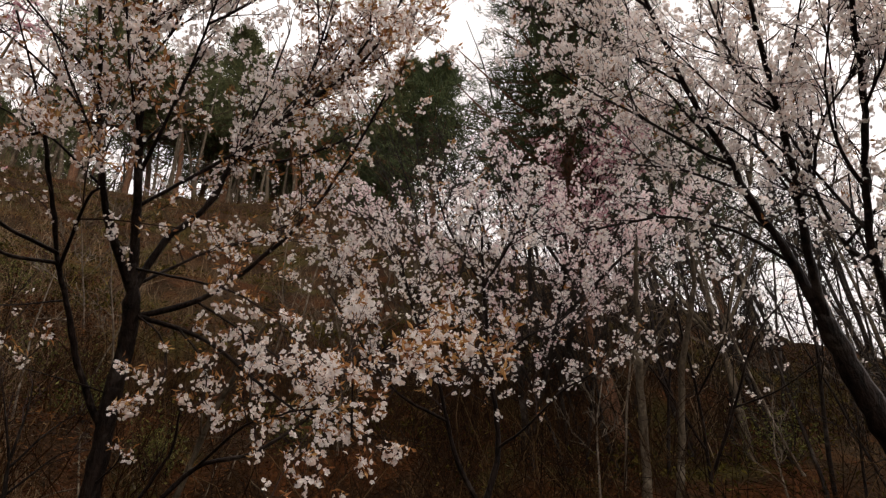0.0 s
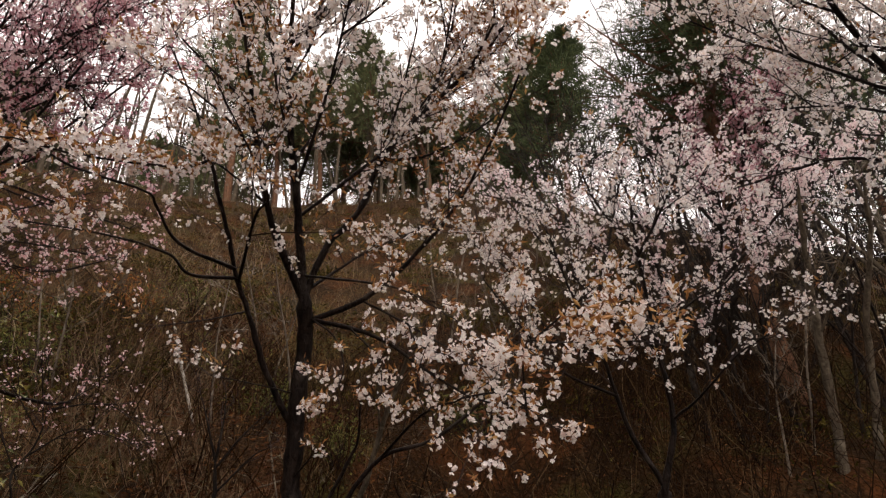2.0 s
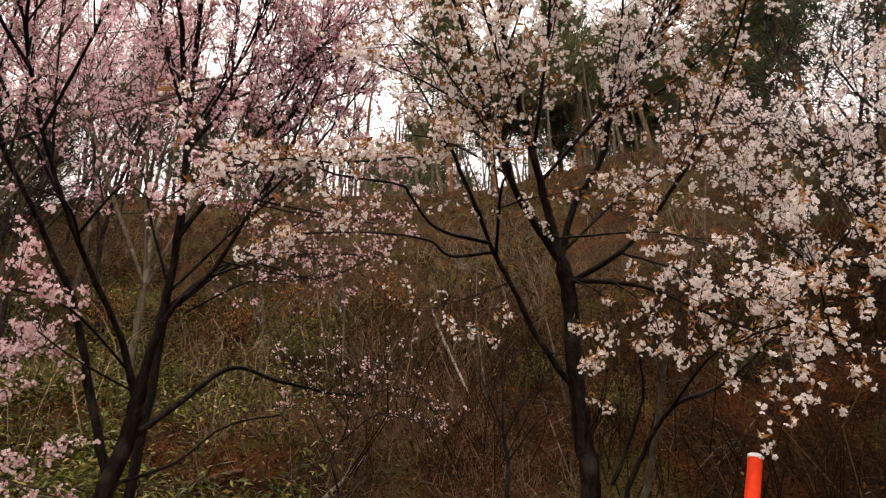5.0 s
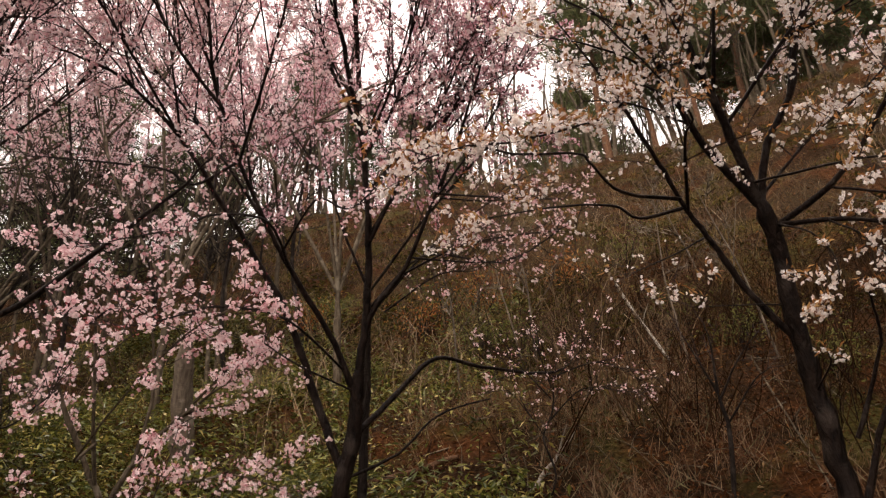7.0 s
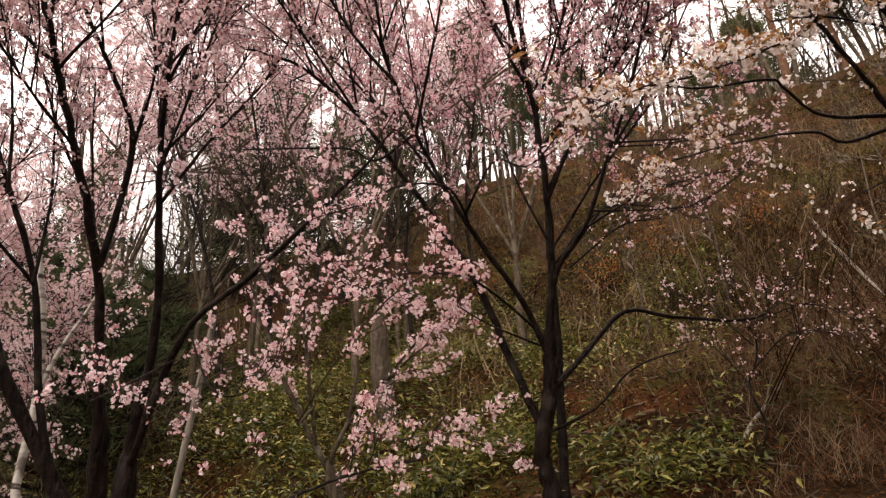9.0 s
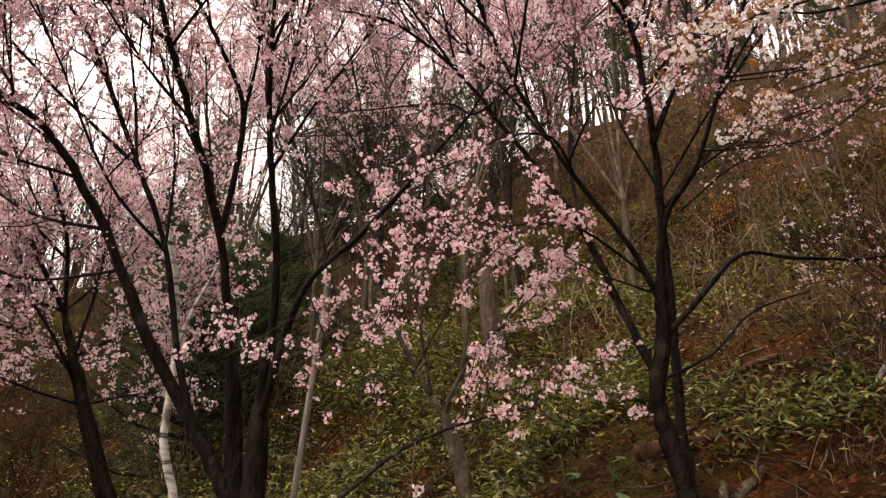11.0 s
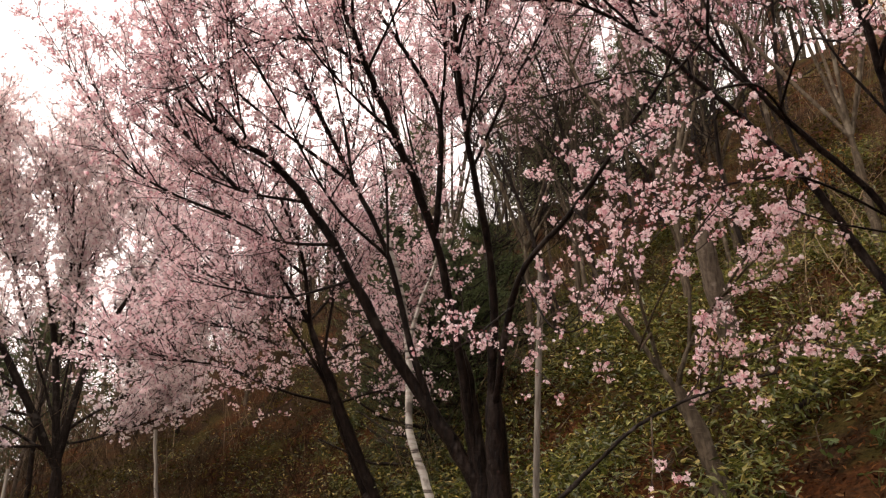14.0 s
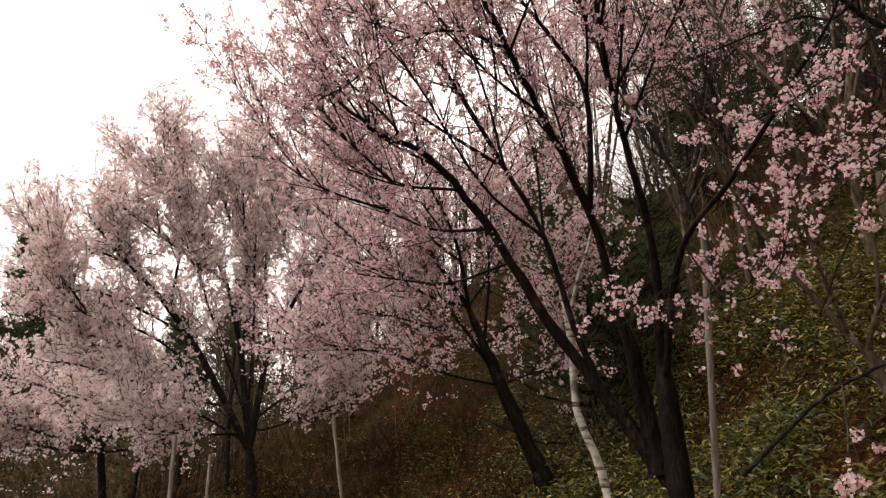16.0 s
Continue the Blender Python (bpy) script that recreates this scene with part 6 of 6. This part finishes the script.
def make_herbs():
    """Low olive shoots and moss in patches over the hillside."""
    rng = np.random.default_rng(27)
    p = np.concatenate([bank_places(rng, 12000, 20, 104, 7.5, 14), bank_places(rng, 7000, 62, 104, 6, 13), bank_places(rng, 13000, 20, 106, 12, 24), bank_places(rng, 8000, -22, 30, 6, 15), bank_places(rng, 9000, 106, 150, 6, 16)])
    keep = patches(p, 1.2, 4.0) + rng.normal(0, 0.15, len(p)) > 0.12
    p = p[keep]
    rep = np.repeat(np.arange(len(p)), 3)
    q = p[rep] + rng.normal(0, 0.07, (len(rep), 3)) * [1, 1, 0]
    q[:, 2] += rng.uniform(0.02, 0.2, len(q))
    b = Bag()
    b.scatter(*SLIM_LEAF, q, turns(rng, np.tile([0, 0, 1.0], (len(q), 1)), 0.7), rng.uniform(0.03, 0.075, len(q)) * (1 + 0.05 * np.hypot(q[:, 0], q[:, 1])))
    return tagged(new("spring_herbs", b.mesh("spring_herbs", HERB)), "patches of low olive green spring shoots", "herbs", kind="stuff")


def make_sasa(name, label, material, seed, zones):
    rng = np.random.default_rng(seed)
    p = np.concatenate([bank_places(rng, *z) for z in zones])
    keep = np.sin(1.9 * p[:, 0] + 0.7) * np.sin(2.3 * p[:, 1] + 1.1) + rng.normal(0, 0.35, len(p)) > -0.35
    az, r = np.degrees(np.arctan2(-p[:, 0], p[:, 1])), np.hypot(p[:, 0], p[:, 1])
    keep &= ~((az > 82) & (az < 95) & (r < 6.2) & (rng.random(len(p)) < 0.96))
    p = p[keep]
    rep = np.repeat(np.arange(len(p)), 15)
    off = rng.normal(0, 0.12, (len(rep), 3)) * [1, 1, 0] + np.stack([np.zeros(len(rep)), np.zeros(len(rep)), rng.uniform(0.02, 0.24, len(rep))], -1)
    b = Bag()
    blade = ([(0, 0, 0), (0.17, 0.4, 0.05), (0, 1, -0.14), (-0.17, 0.4, 0.05)], [(0, 1, 2), (0, 2, 3)])
    b.scatter(*blade, p[rep] + off, turns(rng, np.tile([0.15, 0, 1.0], (len(rep), 1)), 0.5), rng.uniform(0.035, 0.098, len(rep)))
    return tagged(new(name, b.mesh(name, material)), label, "bamboo grass", kind="stuff")


def make_sticks():
    """Dead sticks lying about the bank."""
    rng = np.random.default_rng(26)
    b = Bag()
    for p in bank_places(rng, 700, 24, 118, 4.4, 11):
        a = rng.uniform(0, 2 * np.pi)
        ln = rng.uniform(0.15, 0.9)
        w = np.array([math.cos(a), math.sin(a), 0]) * ln
        e = p + w
        e[2] = ground_at(e[0], e[1])
        mid = (p + e) / 2 + [0, 0, 0.05]
        r = rng.uniform(0.0025, 0.007)
        b.tube(np.array([p + [0, 0, 0.03], mid + rng.normal(0, 0.03, 3), e + [0, 0, 0.04]]), [r, r * 0.9, r * 0.5], 4, False)
    return tagged(new("dead_sticks", b.mesh("dead_sticks", BARK_GREY)), "broken grey sticks lying on the bank", "sticks", kind="stuff")


make_sticks()
# these stems carry thicket and understory shade in their dark colour
make_brush("dead_brush", "dry brown leafless brush stems on the lower bank, darkened for shade", BRUSH_SHADED, 21, ((40, 58, 72, 6.0, 9.5, 0.8), (300, 16, 60, 5.6, 9.0, 0.75), (380, 112, 155, 8.5, 19, 0.9), (260, -25, 32, 6.2, 12, 1.2)))
make_brush("grey_brush", "pale grey-brown leafless brush covering the hillside", BRUSH_PALE, 29, ((50, 58, 92, 6.5, 10, 0.9), (420, 20, 74, 9.5, 27, 0.75), (170, 72, 104, 9.5, 27, 0.7), (150, 102, 122, 9, 22, 1.1), (120, -25, 30, 8, 20, 1.2), (300, 116, 168, 14, 32, 2.6)))
# same shade-darkened colour on the tufts between the brush
make_grass("dead_grass", "dry brown grass tufts between the brush, darkened for shade", BRUSH_SHADED, 24, ((2600, 24, 46, 5, 13), (1600, 46, 70, 8.5, 13), (4000, 20, 100, 13, 27), (4000, -25, 24, 5, 16)))
make_grass("russet_grass", "dry russet grass on the hillside", RUSSET, 28, ((2000, 46, 80, 5.0, 6.8), (2600, 58, 80, 6.5, 9), (4500, 38, 84, 9, 14), (9500, 36, 112, 12, 26), (3000, 118, 142, 13, 28)))
make_grass("straw_grass", "dry straw-coloured grass on the upper bank", STRAW, 25, ((3200, 70, 100, 6.2, 9.5), (5000, 62, 104, 8.5, 13), (4000, 44, 66, 9, 16), (11000, 48, 110, 11, 26)))
make_litter()
make_herbs()
make_sasa("bamboo_grass", "low green bamboo grass with yellowing leaves and painted glints on the bank", SASA, 23, ((3600, 84, 110, 5.2, 13), (800, 70, 108, 5.1, 6.6), (600, 70, 96, 6.6, 9.5), (900, 110, 142, 7, 11.5)))
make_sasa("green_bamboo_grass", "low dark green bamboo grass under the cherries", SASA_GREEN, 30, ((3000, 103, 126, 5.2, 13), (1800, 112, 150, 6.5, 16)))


def leafy_shrub(label, seed, x, y, h, material):
    """A low shrub: thin stems fanning out, small young leaves towards their ends."""
    rng = np.random.default_rng(seed)
    root = tagged(new("leafy_shrub"), label, "shrub", "leafy shrubs")
    root.location = (x, y, ground_at(x, y))
    stems, spots = Bag(), []
    for _ in range(16):
        lean = rng.normal(0, 0.45, 2)
        e = np.array([lean[0] * h, lean[1] * h, h * rng.uniform(0.5, 1.05)])
        mid = e * 0.5 + rng.normal(0, 0.04, 3)
        stems.tube(np.array([[0.0, 0.0, -0.06], mid, e]), [0.006, 0.004, 0.002], 4, False)
        for _ in range(34):
            k = rng.uniform(0.35, 1.05)
            spots.append(mid + (e - mid) * (2 * k - 1) + rng.normal(0, 0.075, 3))
    part("branchwork", stems.mesh("branchwork", BARK), root, kind="stuff")
    spots = np.array(spots)
    leaves = Bag()
    leaves.scatter(*SLIM_LEAF, spots, turns(rng, rng.normal(0, 1, spots.shape), 0.5), rng.uniform(0.03, 0.065, len(spots)))
    part("foliage", leaves.mesh("foliage", material), root, kind="stuff")
    return root


for seed, (azimuth, r, h, rusty) in enumerate(((76.1, 9.4, 0.8, 0), (78.1, 9.2, 0.6, 1), (73.5, 9.3, 0.7, 1), (73.1, 8.4, 0.55, 0), (54.2, 7.5, 0.45, 0), (48.8, 6.7, 0.4, 0), (38.6, 7.1, 0.45, 0), (3.4, 8.6, 0.6, 0), (70.5, 8.2, 0.6, 0), (66.0, 9.6, 0.6, 1), (83.0, 8.4, 0.5, 0), (61.0, 10.5, 0.7, 0), (87.0, 10.2, 0.6, 1), (57.5, 8.6, 0.5, 0))):
    leafy_shrub("low shrub with rusty orange young leaves on the bank" if rusty else "low shrub with olive green young leaves on the bank", 300 + seed, *polar_xy(azimuth, r), h, RUST if rusty else BUSH)


def broad_plant(seed, x, y, count):
    """A few round leaves on short stalks, close to the ground."""
    rng = np.random.default_rng(seed)
    root = tagged(new("broad_leaf_plant"), "small plant with round bright green leaves in the litter", "plant", "broad-leaved plants")
    root.location = (x, y, ground_at(x, y))
    for _ in range(count):
        a, d, z = rng.uniform(0, 6.28), rng.uniform(0.03, 0.1), rng.uniform(0.06, 0.14)
        c, r = np.array([math.cos(a) * d, math.sin(a) * d, z]), rng.uniform(0.03, 0.05)
        tilt = rng.normal(0, 0.3, 2)
        ring = [(c[0] + r * math.cos(q), c[1] + r * math.sin(q), c[2] + r * (tilt[0] * math.cos(q) + tilt[1] * math.sin(q)) + 0.1 * r) for q in np.linspace(0.35, 5.93, 11)]
        b = Bag()
        b.add([tuple(c)] + ring, [(0, k + 1, k + 2) for k in range(10)])
        leaf = part("leaf", b.mesh("leaf", BROAD, True), root)
        b = Bag()
        b.tube(np.array([[0, 0, -0.03], [c[0] * 0.6, c[1] * 0.6, z * 0.5], c]), [0.004, 0.003, 0.003], 5, False)
        part("stalk", b.mesh("stalk", BROAD), root)
    return root


broad_plant(400, -5.64, 0.19, 4)
broad_plant(401, -5.54, 0.26, 3)
broad_plant(402, -5.79, -0.15, 2)
broad_plant(403, -5.60, -0.09, 2)
broad_plant(404, -5.24, 0.12, 3)
broad_plant(405, -5.14, 0.25, 3)


def marker_post(low, top):
    """A slim plastic post, leaning a little, from the verge to its white cap."""
    root = tagged(new("marker_post"), "orange plastic roadside marker post with white band on top", "marker post")
    low, top = np.array(low), np.array(top)
    way = (top - low) / np.linalg.norm(top - low)
    base = top - way * 0.5
    while base[2] > ground_at(base[0], base[1]) and np.linalg.norm(top - base) < 1.6:
        base = base - way * 0.02
    root.location = base
    h = top - base
    n = np.linalg.norm(h)
    b = Bag()
    b.tube(np.array([-0.05 * h, 0.5 * h, h * (1 - 0.02 / n)]), [0.04, 0.038, 0.034], 20, False)
    part("post", b.mesh("post", ORANGE, True), root)
    b = Bag()
    b.tube(np.array([h * (1 - 0.02 / n), h * (1 - 0.004 / n), h]), [0.036, 0.036, 0.03], 20)
    part("cap", b.mesh("cap", WHITE_TAPE, True), root, "white cap band")
    return root


marker_post((-2.665, 3.056, 2.297), (-2.643, 3.093, 2.432))


def fallen_log(label, a, b, r, material):
    """A bare trunk lying along the slope, sunk a little into the litter."""
    rng = np.random.default_rng(int(100 * r + 10 * abs(a[0])))
    root = tagged(new("fallen_log"), label, "log")
    k = 9
    pts = np.array([[a[0] + (b[0] - a[0]) * s, a[1] + (b[1] - a[1]) * s, 0] for s in np.linspace(0, 1, k)])
    pts[:, 2] = np.interp(np.linspace(0, 1, k), [0, 1], [ground_at(*a), ground_at(*b)])
    pts[:, 2] = np.maximum(pts[:, 2], ground_z(pts[:, 0], pts[:, 1])) + r * 0.6
    pts[:, 2] += rng.normal(0, 0.006, k)
    root.location = pts[0]
    m = Bag()
    m.tube(pts - pts[0], np.linspace(r, r * 0.6, k) * (1 + 0.08 * rng.normal(0, 1, k)), 9)
    part("log", m.mesh("log", material, True), root)
    stub = pts[5] - pts[0]
    m = Bag()
    m.tube(np.array([stub, stub + [0.05, 0.03, 0.12], stub + [0.12, 0.05, 0.2]]), [r * 0.4, r * 0.3, r * 0.15], 6)
    part("branch_stub", m.mesh("branch_stub", material, True), root)
    return root


stump = Tree("tree_stump", "short broken grey stump in the litter", "stump", 53, BARK_GREY, PETAL_PINK, group="")
stump.limb("trunk", 0.03, 0.024, 1, 0, (-4.73, 0.74, 1.74), (-4.75, 0.74, 1.84), (-4.78, 0.74, 1.95))
fallen_log("weathered brown fallen log lying across the bank", (-6.27, 0.79), (-6.04, 1.50), 0.036, ROTTEN)
fallen_log("dark mossy fallen log half sunk in litter", (-6.43, -0.28), (-6.42, -0.02), 0.045, BARK)
fallen_log("long rotten brown log lying along the foot of the bank", (-5.70, 0.38), (-5.26, 1.39), 0.06, ROTTEN)
fallen_log("broken dark log among the bamboo grass", (-4.82, 0.80), (-4.98, 1.03), 0.035, BARK_GREY)
fallen_log("thin pale dead branch leaning up the bank", (-5.41, 1.83), (-5.75, 2.39), 0.018, POLE)
fallen_log("thin grey dead branch lying level on the bank", (-6.16, 2.48), (-6.04, 2.80), 0.016, BARK_GREY)
fallen_log("thin pale dead trunk lying down the slope", (-8.86, 4.63), (-6.08, 3.59), 0.022, POLE)
fallen_log("thin grey dead stick leaning down the bank", (-5.74, 4.18), (-4.31, 3.40), 0.009, BARK_GREY)
